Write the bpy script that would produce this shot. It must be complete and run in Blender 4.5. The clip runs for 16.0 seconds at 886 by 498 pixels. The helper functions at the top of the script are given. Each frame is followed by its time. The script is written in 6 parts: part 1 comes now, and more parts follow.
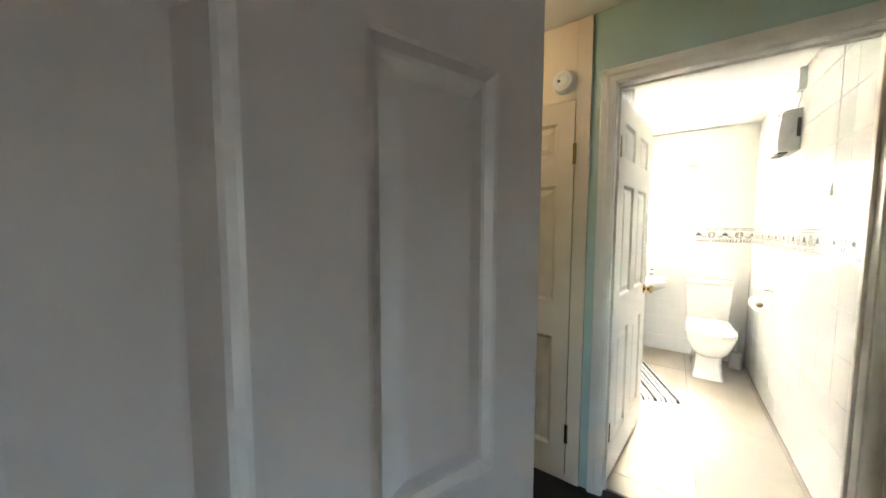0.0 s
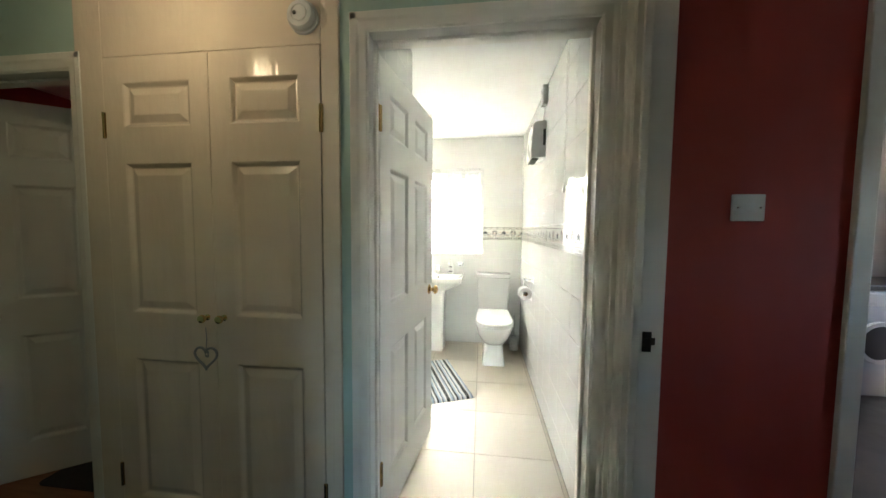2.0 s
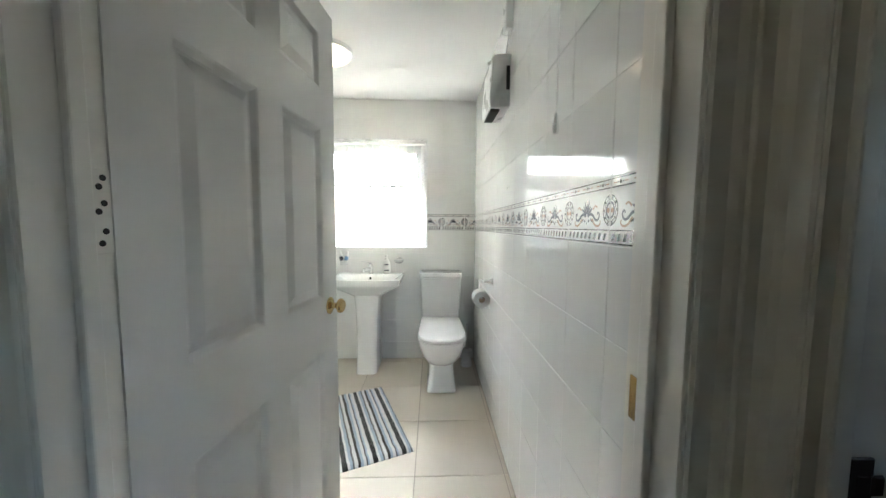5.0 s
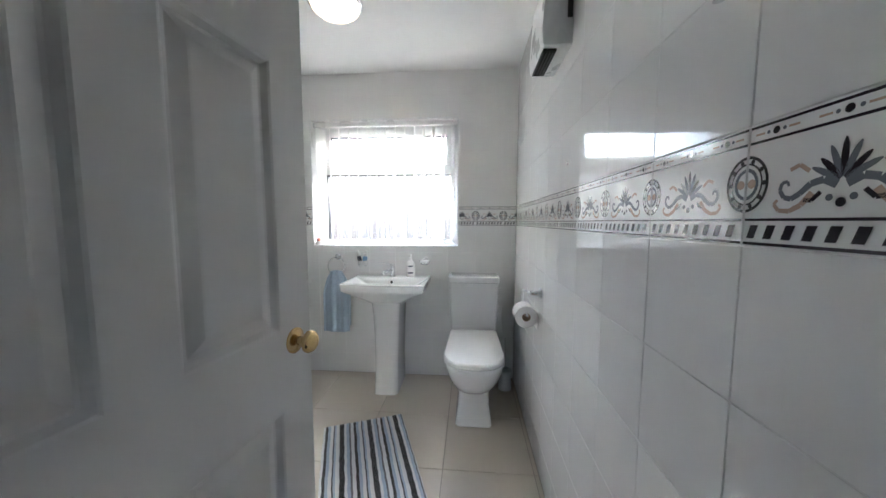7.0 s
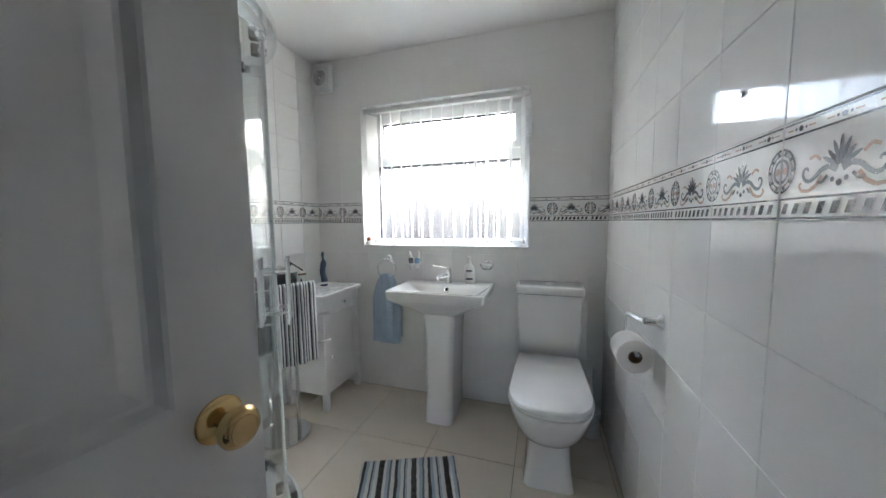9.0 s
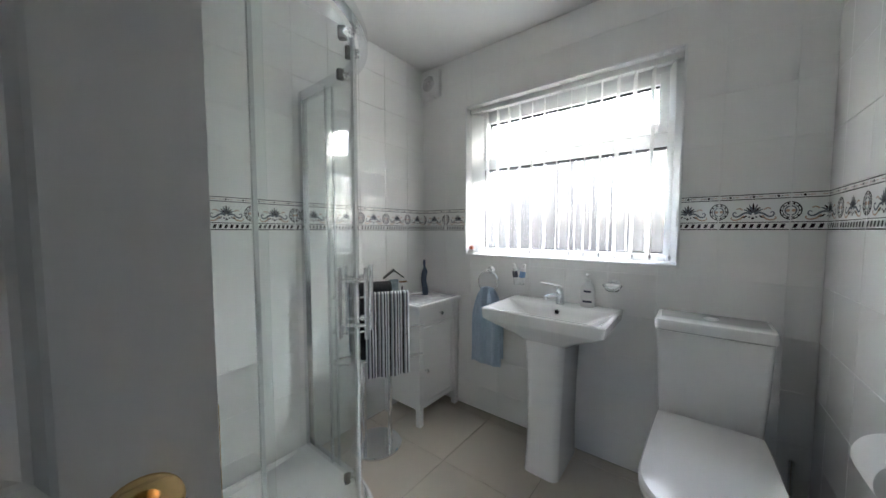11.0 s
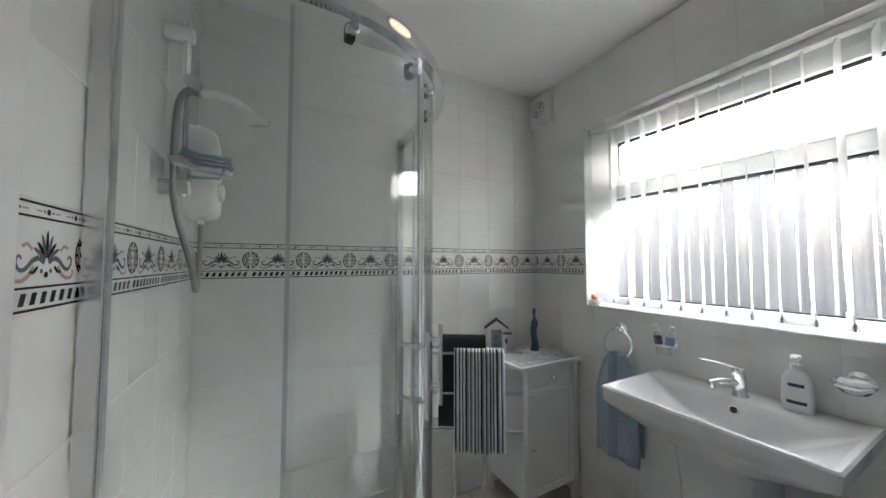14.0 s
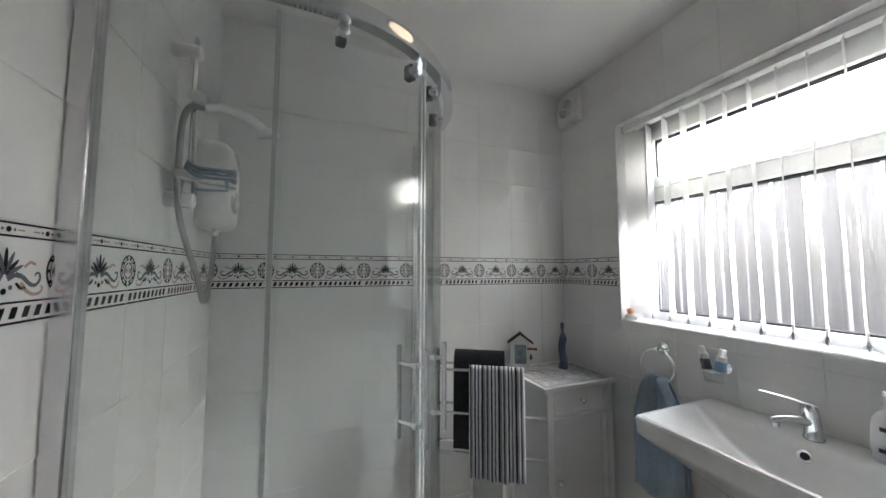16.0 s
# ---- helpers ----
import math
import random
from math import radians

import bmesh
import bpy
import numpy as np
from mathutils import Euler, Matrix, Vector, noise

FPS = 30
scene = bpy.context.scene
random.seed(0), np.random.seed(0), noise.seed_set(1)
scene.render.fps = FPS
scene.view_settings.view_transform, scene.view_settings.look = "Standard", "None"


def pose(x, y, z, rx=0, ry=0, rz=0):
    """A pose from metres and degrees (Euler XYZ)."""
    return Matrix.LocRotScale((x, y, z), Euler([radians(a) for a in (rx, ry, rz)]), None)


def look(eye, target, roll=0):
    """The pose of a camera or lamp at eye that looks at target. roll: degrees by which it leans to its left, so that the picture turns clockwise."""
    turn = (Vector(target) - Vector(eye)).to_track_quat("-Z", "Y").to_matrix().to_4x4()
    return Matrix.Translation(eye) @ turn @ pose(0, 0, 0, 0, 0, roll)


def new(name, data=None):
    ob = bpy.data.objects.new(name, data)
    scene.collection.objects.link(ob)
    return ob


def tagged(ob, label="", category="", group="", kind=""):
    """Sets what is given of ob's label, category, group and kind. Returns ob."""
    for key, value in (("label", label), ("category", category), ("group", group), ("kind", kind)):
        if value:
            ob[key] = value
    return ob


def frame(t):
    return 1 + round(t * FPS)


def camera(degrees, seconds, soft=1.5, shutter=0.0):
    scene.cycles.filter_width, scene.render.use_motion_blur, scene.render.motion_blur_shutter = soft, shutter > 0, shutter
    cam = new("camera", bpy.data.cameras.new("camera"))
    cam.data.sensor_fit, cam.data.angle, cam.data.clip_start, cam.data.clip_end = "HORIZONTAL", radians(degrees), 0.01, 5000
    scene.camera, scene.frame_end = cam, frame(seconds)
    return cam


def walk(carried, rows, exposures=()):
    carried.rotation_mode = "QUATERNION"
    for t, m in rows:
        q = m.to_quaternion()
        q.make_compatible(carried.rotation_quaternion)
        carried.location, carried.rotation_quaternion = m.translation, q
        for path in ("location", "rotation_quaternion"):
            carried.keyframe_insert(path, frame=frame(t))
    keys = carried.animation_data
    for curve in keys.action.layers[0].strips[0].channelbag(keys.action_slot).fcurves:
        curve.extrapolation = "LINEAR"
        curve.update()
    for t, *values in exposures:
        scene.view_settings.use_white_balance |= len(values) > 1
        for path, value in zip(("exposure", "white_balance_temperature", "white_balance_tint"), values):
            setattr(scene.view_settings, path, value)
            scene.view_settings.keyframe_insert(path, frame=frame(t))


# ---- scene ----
# camera and its walk
cam = camera(108.4, 16.0)
PATH = [
    (0, (0.006, 0.027, 1.344), (-1.156, 1.648, 1.204), 0.2),
    (0.5, (0.069, 0.165, 1.335), (-0.82, 1.952, 1.211), 0.6),
    (1, (0.118, 0.311, 1.331), (-0.514, 2.204, 1.2), 0.2),
    (1.5, (0.156, 0.449, 1.325), (-0.251, 2.404, 1.207), 0.5),
    (2, (0.182, 0.581, 1.303), (-0.055, 2.563, 1.184), 0.5),
    (2.5, (0.178, 0.74, 1.286), (0.095, 2.735, 1.166), 0.4),
    (3, (0.172, 0.88, 1.269), (0.179, 2.876, 1.152), 0.4),
    (3.5, (0.181, 0.986, 1.257), (0.253, 2.982, 1.138), 0.5),
    (4, (0.196, 1.101, 1.243), (0.294, 3.095, 1.118), 0.4),
    (6.5, (0.293, 1.682, 1.229), (0.207, 3.673, 1.06), 0.2),
    (7, (0.286, 1.797, 1.223), (0.12, 3.783, 1.053), 0.1),
    (7.5, (0.282, 1.918, 1.209), (0.027, 3.895, 1.044), -0.0),
    (8, (0.28, 2.027, 1.206), (-0.073, 3.988, 1.035), -0.3),
    (10.5, (0.262, 2.424, 1.182), (-0.802, 4.112, 1.048), -0.1),
    (11, (0.258, 2.47, 1.193), (-0.981, 4.036, 1.078), -0.0),
    (11.5, (0.257, 2.529, 1.203), (-1.124, 3.973, 1.126), 0.1),
    (12, (0.249, 2.585, 1.221), (-1.244, 3.914, 1.184), 0.2),
    (12.5, (0.241, 2.63, 1.235), (-1.354, 3.837, 1.236), 0.1),
    (13, (0.227, 2.672, 1.246), (-1.437, 3.781, 1.278), -0.0),
    (13.5, (0.221, 2.72, 1.253), (-1.502, 3.734, 1.313), -0.0),
    (14, (0.212, 2.76, 1.258), (-1.555, 3.693, 1.345), 0.0),
    (14.5, (0.206, 2.795, 1.268), (-1.598, 3.651, 1.372), -0.1),
    (15, (0.199, 2.831, 1.276), (-1.632, 3.628, 1.384), -0.1),
    (15.5, (0.196, 2.869, 1.276), (-1.653, 3.62, 1.407), -0.1),
    (16, (0.188, 2.878, 1.272), (-1.672, 3.602, 1.404), 0.1),
]
walk(cam, [(t, look(eye, target, roll)) for t, eye, target, roll in PATH],
     exposures=((0.0, 6.8, 7300, 4), (0.5, 6.5, 7000, 1), (1.0, 6.3, 6800, 0), (2.0, 6.15, 6600, -1), (3.0, 5.85, 6400, -3), (4.0, 5.6, 6300, -3), (6.3, 4.8, 5800, 8), (8.0, 4.35, 5700, 6), (11.0, 4.0, 5700, 6), (16.0, 3.5, 5850, 8)))

# world and light
world = bpy.data.worlds.new("sky")
scene.world = world
world.use_nodes = True
wn = world.node_tree
sky = wn.nodes.new("ShaderNodeTexSky")
sky.sky_type = "NISHITA"
sky.sun_disc = False
sky.air_density, sky.dust_density, sky.ozone_density = 0.7, 6.0, 0.6
sky.sun_elevation, sky.sun_rotation = radians(35), radians(21)
wn.links.new(sky.outputs[0], wn.nodes["Background"].inputs[0])
wn.nodes["Background"].inputs[1].default_value = 0.15

sun_data = bpy.data.lights.new("sun", "SUN")
sun_data.energy, sun_data.angle, sun_data.color = 0.7, radians(10), (1.0, 0.97, 0.93)
sun = new("sun", sun_data)
sun.matrix_world = look((0, 0, 20), (-10.2, -26.7, 0))

# ------------------------------------------------------------------ materials


class Nodes:
    """A short way to wire a material."""

    def __init__(self, name, color=(0.8, 0.8, 0.8), rough=0.5, metal=0.0, **more):
        self.m = bpy.data.materials.new(name)
        self.m.use_nodes = True
        self.t = self.m.node_tree
        self.b = self.t.nodes["Principled BSDF"]
        self.b.inputs["Base Color"].default_value = (*color, 1)
        self.b.inputs["Roughness"].default_value = rough
        self.b.inputs["Metallic"].default_value = metal
        for k, v in more.items():
            self.b.inputs[k.replace("_", " ")].default_value = v
        self.co = self.t.nodes.new("ShaderNodeTexCoord").outputs["Object"]

    def add(self, kind, **sets):
        n = self.t.nodes.new(kind)
        for k, v in sets.items():
            n.inputs[k.replace("_", " ")].default_value = v
        return n

    def link(self, a, b):
        self.t.links.new(a, b)

    def noise(self, scale, detail=4, stretch=None):
        n = self.add("ShaderNodeTexNoise", Scale=scale, Detail=detail)
        if stretch:
            mp = self.add("ShaderNodeMapping")
            mp.inputs["Scale"].default_value = stretch
            self.link(self.co, mp.inputs[0])
            self.link(mp.outputs[0], n.inputs["Vector"])
        else:
            self.link(self.co, n.inputs["Vector"])
        return n.outputs[0]

    def ramp(self, fac, stops, constant=False):
        r = self.t.nodes.new("ShaderNodeValToRGB")
        r.color_ramp.interpolation = "CONSTANT" if constant else "LINEAR"
        el = r.color_ramp.elements
        while len(el) < len(stops):
            el.new(0.5)
        for e, (p, c) in zip(el, stops):
            e.position, e.color = p, (*c, 1)
        self.link(fac, r.inputs[0])
        return r.outputs[0]

    def color(self, out):
        self.link(out, self.b.inputs["Base Color"])
        return self

    def rough(self, fac, lo, hi):
        self.link(self.ramp(fac, ((0.3, (lo,) * 3), (0.7, (hi,) * 3))), self.b.inputs["Roughness"])
        return self

    def bump(self, fac, strength, dist=0.002):
        n = self.add("ShaderNodeBump", Strength=strength, Distance=dist)
        self.link(fac, n.inputs["Height"])
        self.link(n.outputs[0], self.b.inputs["Normal"])
        return self

    def mottle(self, c1, c2, scale, detail=4, stretch=None):
        return self.color(self.ramp(self.noise(scale, detail, stretch), ((0.3, c1), (0.7, c2))))


def mat_paint(name, c, rough, grain=60, dirt=0.96):
    n = Nodes(name, c, rough)
    n.mottle(tuple(v * dirt for v in c), c, 2.2, 3)
    n.rough(n.noise(9), rough - 0.07, rough + 0.07)
    return n.bump(n.noise(grain, 3), 0.06, 0.001).m


def mat_tile(name, c):
    n = Nodes(name, c, 0.07, Specular_IOR_Level=0.5)
    info = n.t.nodes.new("ShaderNodeObjectInfo")
    n.color(n.ramp(info.outputs["Random"], ((0.0, tuple(v * 0.99 for v in c)), (1.0, c))))
    n.rough(n.noise(5), 0.04, 0.09)
    return n.bump(n.noise(7, 2), 0.06, 0.004).m


TILE = mat_tile("white_glazed_tile", (0.85, 0.85, 0.835))
GROUT = mat_paint("pale_grout", (0.84, 0.84, 0.825), 0.5, 300)
FLOOR_TILE = Nodes("cream_porcelain", (0.62, 0.53, 0.42), 0.28)
FLOOR_TILE.mottle((0.64, 0.58, 0.495), (0.68, 0.62, 0.535), 2.5, 3).rough(FLOOR_TILE.noise(3), 0.42, 0.5).bump(FLOOR_TILE.noise(60, 3), 0.02)
FLOOR_TILE = FLOOR_TILE.m
FLOOR_GROUT = mat_paint("beige_floor_grout", (0.36, 0.31, 0.25), 0.9, 300)
GLOSS = mat_paint("white_gloss_woodwork", (0.82, 0.795, 0.745), 0.36, 40, 0.985)
DOOR_WHITE = Nodes("white_painted_door", (0.78, 0.77, 0.75), 0.32)
DOOR_WHITE.mottle((0.76, 0.75, 0.73), (0.8, 0.79, 0.77), 2, 3).bump(DOOR_WHITE.noise(30, 6, (18, 18, 1.2)), 0.07, 0.0012)
DOOR_WHITE = DOOR_WHITE.m
CUP_WHITE = Nodes("cream_white_gloss_door", (0.76, 0.73, 0.67), 0.15)
CUP_WHITE.mottle((0.74, 0.64, 0.52), (0.80, 0.70, 0.58), 3, 5).bump(CUP_WHITE.noise(8, 4, (3, 3, 0.8)), 0.5, 0.005)
CUP_WHITE = CUP_WHITE.m
CAB_WHITE = mat_paint("white_satin_cabinet_paint", (0.84, 0.84, 0.83), 0.35, 80, 0.98)
CEIL = mat_paint("white_ceiling_paint", (0.86, 0.855, 0.84), 0.8, 90)
GREEN = mat_paint("pale_green_wall_paint", (0.44, 0.58, 0.53), 0.7, 90)
RED = mat_paint("brick_red_wall_paint", (0.42, 0.052, 0.037), 0.7, 70)
# invented rose for the unseen bedroom, so its bounce turns the door pinkish
ROSE = mat_paint("dusty_rose_wall_paint", (0.62, 0.47, 0.44), 0.8, 90)
PLAIN = mat_paint("off_white_wall_paint", (0.66, 0.62, 0.6), 0.8, 90)
CARPET = Nodes("charcoal_carpet", (0.03, 0.03, 0.035), 1.0)
CARPET.mottle((0.018, 0.018, 0.022), (0.06, 0.06, 0.07), 240, 2).bump(CARPET.noise(420, 2), 0.8, 0.006)
CARPET = CARPET.m
WOOD_FLOOR = Nodes("reddish_wood_floor", (0.25, 0.1, 0.05), 0.4)
WOOD_FLOOR = WOOD_FLOOR.mottle((0.2, 0.075, 0.035), (0.32, 0.14, 0.07), 6, 6, (1, 9, 1)).m
CERAMIC = Nodes("white_sanitary_ceramic", (0.83, 0.83, 0.82), 0.08, Coat_Weight=0.5)
CERAMIC.bump(CERAMIC.noise(4, 2), 0.03)
CERAMIC = CERAMIC.m
PLASTIC = mat_paint("white_plastic", (0.8, 0.8, 0.79), 0.3, 200, 0.97)
SEAT = mat_paint("white_toilet_seat_plastic", (0.82, 0.82, 0.81), 0.2, 200, 0.98)
UPVC = mat_paint("white_upvc", (0.82, 0.83, 0.83), 0.25, 150, 0.97)
CHROME = Nodes("chrome", (0.8, 0.81, 0.82), 0.08, 1.0)
CHROME = CHROME.rough(CHROME.noise(20), 0.04, 0.13).m
SATIN = Nodes("satin_aluminium", (0.72, 0.73, 0.74), 0.22, 1.0).m
KNOB_GOLD = Nodes("bright_gilt_brass", (0.86, 0.68, 0.36), 0.12, 1.0).m
HOSE = Nodes("ribbed_steel_hose", (0.36, 0.36, 0.36), 0.3, 1.0).m
BRASS = Nodes("polished_brass", (0.62, 0.44, 0.21), 0.16, 1.0)
BRASS = BRASS.rough(BRASS.noise(25), 0.1, 0.26).m
DARK_METAL = Nodes("dark_bronze_latch", (0.06, 0.05, 0.045), 0.4, 0.8).m
BLACK = Nodes("black_gasket_and_hole_shade", (0.012, 0.012, 0.013), 0.6).m
INK = Nodes("dark_plum_glaze", (0.022, 0.016, 0.022), 0.1).m
GREY_INK = Nodes("grey_blue_glaze", (0.16, 0.17, 0.20), 0.1).m
TAN_INK = Nodes("tan_pink_glaze", (0.52, 0.38, 0.30), 0.1).m
DARK_GRILLE = Nodes("dark_grille", (0.05, 0.05, 0.05), 0.5).m
PAPER = mat_paint("white_toilet_paper", (0.8, 0.79, 0.77), 0.95, 500)
CARD = Nodes("brown_cardboard", (0.25, 0.17, 0.1), 0.9).m


def mat_glass(name, c, rough=0.0, bump=0.0, scale=30, stretch=None):
    n = Nodes(name, c, rough, 0.0, Transmission_Weight=1.0, IOR=1.45)
    if bump:
        n.bump(n.noise(scale, 3, stretch), bump, 0.006)
    return n.m


def mat_thin_glass(name, c, share=1.0, under=None):
    """Thin clear glass: straight through, with a mirror gloss that grows towards grazing."""
    n = under or Nodes(name, c, 0.0)
    out = n.t.nodes["Material Output"]
    clear = n.add("ShaderNodeBsdfTransparent", Color=(*c, 1))
    gloss = n.add("ShaderNodeBsdfAnisotropic", Roughness=0.01)
    face = n.add("ShaderNodeLayerWeight", Blend=0.5)
    fres = n.add("ShaderNodeMath")
    fres.operation = "POWER"
    fres.inputs[1].default_value = 4.0
    n.link(face.outputs["Facing"], fres.inputs[0])
    fres2 = n.add("ShaderNodeMath")
    fres2.operation = "MULTIPLY_ADD"
    fres2.inputs[1].default_value, fres2.inputs[2].default_value = 0.8, 0.035
    n.link(fres.outputs[0], fres2.inputs[0])
    fres = fres2
    mix = n.t.nodes.new("ShaderNodeMixShader")
    n.link(fres.outputs[0], mix.inputs[0])
    n.link(clear.outputs[0], mix.inputs[1])
    n.link(gloss.outputs[0], mix.inputs[2])
    if under:
        both = n.t.nodes.new("ShaderNodeMixShader")
        both.inputs[0].default_value = share
        n.link(n.b.outputs[0], both.inputs[1])
        n.link(mix.outputs[0], both.inputs[2])
        mix = both
    n.link(mix.outputs[0], out.inputs[0])
    return n.m


SHOWER_GLASS = mat_thin_glass("clear_shower_glass", (0.98, 0.995, 0.99))
RUBBER = mat_thin_glass("", (0.95, 0.98, 0.97), 0.38, Nodes("clear_grey_seal", (0.86, 0.9, 0.9), 0.3))
PANE = mat_thin_glass("clear_window_pane", (0.98, 0.99, 0.99))


def mat_wet_pane():
    """Obscure wet glass with mist and runs of water that clear it; the mist thickens to the top and one side to paint
    in the outside glare.
    """
    n = Nodes("misted_glare_pane", (0.95, 0.98, 1.0), 0.05, 0.0, Transmission_Weight=1.0, IOR=1.45)
    n.bump(n.noise(20, 3, (5, 1, 0.7)), 0.25, 0.006)
    out = n.t.nodes["Material Output"]
    clear = n.add("ShaderNodeBsdfTransparent", Color=(0.95, 0.97, 1.0, 1))
    glass = n.t.nodes.new("ShaderNodeMixShader")
    glass.inputs[0].default_value = 0.8
    n.link(n.b.outputs[0], glass.inputs[1])
    n.link(clear.outputs[0], glass.inputs[2])
    mist = n.add("ShaderNodeBsdfTranslucent", Color=(0.66, 0.68, 0.71, 1))
    sep = n.add("ShaderNodeSeparateXYZ")
    n.link(n.co, sep.inputs[0])

    def math_node(op, a, b, c=None):
        m = n.t.nodes.new("ShaderNodeMath")
        m.operation = op
        for k, v in enumerate((a, b, c)):
            if v is None:
                continue
            if isinstance(v, (int, float)):
                m.inputs[k].default_value = v
            else:
                n.link(v, m.inputs[k])
        return m.outputs[0]

    runs = n.noise(16, 5, (10, 1, 0.45))
    beads = n.noise(60, 3, (1.6, 1, 0.9))
    # glare put into the mist: whiter upwards and towards -x
    high = math_node("MULTIPLY_ADD", sep.outputs[2], 2.7, -5.65)
    side = math_node("MULTIPLY_ADD", sep.outputs[0], -0.7, high)
    f = math_node("MULTIPLY_ADD", runs, 2.0, side)
    f = math_node("MULTIPLY_ADD", beads, 0.45, f)
    fac = n.ramp(f, ((0.3, (0.02,) * 3), (1.0, (0.7,) * 3)))
    mix = n.t.nodes.new("ShaderNodeMixShader")
    n.link(fac, mix.inputs[0])
    n.link(glass.outputs[0], mix.inputs[1])
    n.link(mist.outputs[0], mix.inputs[2])
    n.link(mix.outputs[0], out.inputs[0])
    return n.m


PATTERN_PANE = mat_wet_pane()
CUP_GLASS = mat_glass("clear_tumbler_glass", (0.96, 0.98, 0.98))
CRYSTAL = mat_glass("moulded_clear_glass", (1.0, 0.98, 0.95), 0.02)
VASE_GLASS = Nodes("slate_blue_bottle_glass", (0.11, 0.15, 0.23), 0.12, Coat_Weight=0.6).m
OPAL = Nodes("opal_lamp_glass", (0.85, 0.82, 0.78), 0.15, Emission_Color=(1.0, 0.74, 0.46, 1), Emission_Strength=0.1).m
BULB = Nodes("warm_bulb", (1, 0.8, 0.5), 0.3, Emission_Color=(1.0, 0.74, 0.50, 1), Emission_Strength=0.85).m
BLIND = Nodes("white_blind_fabric", (0.86, 0.87, 0.86), 0.8, Transmission_Weight=0.0)
BLIND.bump(BLIND.noise(260, 2), 0.15)
tr = BLIND.t.nodes.new("ShaderNodeBsdfTranslucent")
tr.inputs[0].default_value = (0.92, 0.92, 0.91, 1)
mx = BLIND.t.nodes.new("ShaderNodeMixShader")
mx.inputs[0].default_value = 0.55
BLIND.link(BLIND.b.outputs[0], mx.inputs[1])
BLIND.link(tr.outputs[0], mx.inputs[2])
BLIND.link(mx.outputs[0], BLIND.t.nodes["Material Output"].inputs[0])
BLIND = BLIND.m


def mat_terry(name, c1, c2, sheen=0.4):
    n = Nodes(name, c1, 1.0, Sheen_Weight=sheen)
    n.mottle(c1, c2, 130, 3)
    return n.bump(n.noise(330, 2), 0.9, 0.005).m


BLUE_TERRY = mat_terry("pale_blue_terry", (0.36, 0.47, 0.59), (0.48, 0.60, 0.72))
BLACK_TERRY = mat_terry("black_terry", (0.010, 0.010, 0.012), (0.03, 0.03, 0.034), 0.06)
FLANNEL = mat_terry("faded_blue_flannel", (0.25, 0.33, 0.42), (0.36, 0.45, 0.55))


def mat_stripes(name, axis, width, stops, wobble=0.02):
    """Woven stripes along one axis of the thing, repeating every width metres."""
    n = Nodes(name, (0.5, 0.5, 0.5), 1.0, Sheen_Weight=0.3)
    sep = n.add("ShaderNodeSeparateXYZ")
    n.link(n.co, sep.inputs[0])
    wob = n.add("ShaderNodeMath")
    wob.operation = "MULTIPLY_ADD"
    wob.inputs[1].default_value = wobble
    n.link(n.noise(22, 3), wob.inputs[0])
    n.link(sep.outputs[axis], wob.inputs[2])
    div = n.add("ShaderNodeMath")
    div.operation = "DIVIDE"
    div.inputs[1].default_value = width
    n.link(wob.outputs[0], div.inputs[0])
    fr = n.add("ShaderNodeMath")
    fr.operation = "FRACT"
    n.link(div.outputs[0], fr.inputs[0])
    n.color(n.ramp(fr.outputs[0], stops, True))
    return n.bump(n.noise(300, 2), 0.9, 0.006).m


_s = (0.34, 0.36, 0.41)
_k, _w, _g, _b = (0.012, 0.012, 0.016), (0.78, 0.79, 0.80), (0.14, 0.15, 0.17), (0.42, 0.51, 0.62)
MAT_STRIPES = mat_stripes("striped_bath_mat_pile", 0, 0.155, ((0.0, _w), (0.12, _k), (0.28, _w), (0.36, _b), (0.45, _g), (0.51, _w), (0.62, _k), (0.71, _b), (0.80, _w), (0.90, _k), (0.94, _b)), 0.012)
TOWEL_STRIPES = mat_stripes("striped_towel_terry", 0, 0.066, ((0.0, _w), (0.12, _k), (0.24, _s), (0.35, _w), (0.43, _k), (0.51, _s), (0.60, _w), (0.70, _k), (0.80, _w), (0.88, _s), (0.94, _k)), 0.004)
MARBLE = Nodes("grey_patterned_cabinet_top", (0.6, 0.6, 0.6), 0.25)
MARBLE.mottle((0.42, 0.43, 0.45), (0.72, 0.72, 0.73), 38, 3)
MARBLE = MARBLE.m
FENCE_WOOD = Nodes("weathered_fence_board", (0.2, 0.19, 0.18), 0.9)
FENCE_WOOD = FENCE_WOOD.mottle((0.075, 0.073, 0.07), (0.14, 0.137, 0.132), 4, 6, (12, 1, 0.2)).m
GRASS = mat_paint("grey_gravel", (0.12, 0.118, 0.115), 1.0, 20, 0.6)
DUCK = Nodes("pink_rubber", (0.72, 0.42, 0.38), 0.4).m
DUCK_BEAK = Nodes("orange_rubber", (0.75, 0.2, 0.04), 0.4).m
PICTURE = Nodes("blue_grey_beach_print", (0.2, 0.27, 0.33), 0.5)
PICTURE = PICTURE.mottle((0.13, 0.19, 0.25), (0.4, 0.45, 0.48), 40, 4).m
LABEL_BLUE = Nodes("blue_print", (0.22, 0.38, 0.62), 0.4).m
LABEL_DARK = Nodes("navy_print", (0.03, 0.035, 0.07), 0.4).m
WICKER = Nodes("silver_grey_wire", (0.32, 0.31, 0.32), 0.5, 0.6).m
APPLIANCE = mat_paint("white_enamel", (0.75, 0.76, 0.78), 0.2, 200)
DARK_TOP = Nodes("dark_worktop", (0.04, 0.035, 0.03), 0.35).m
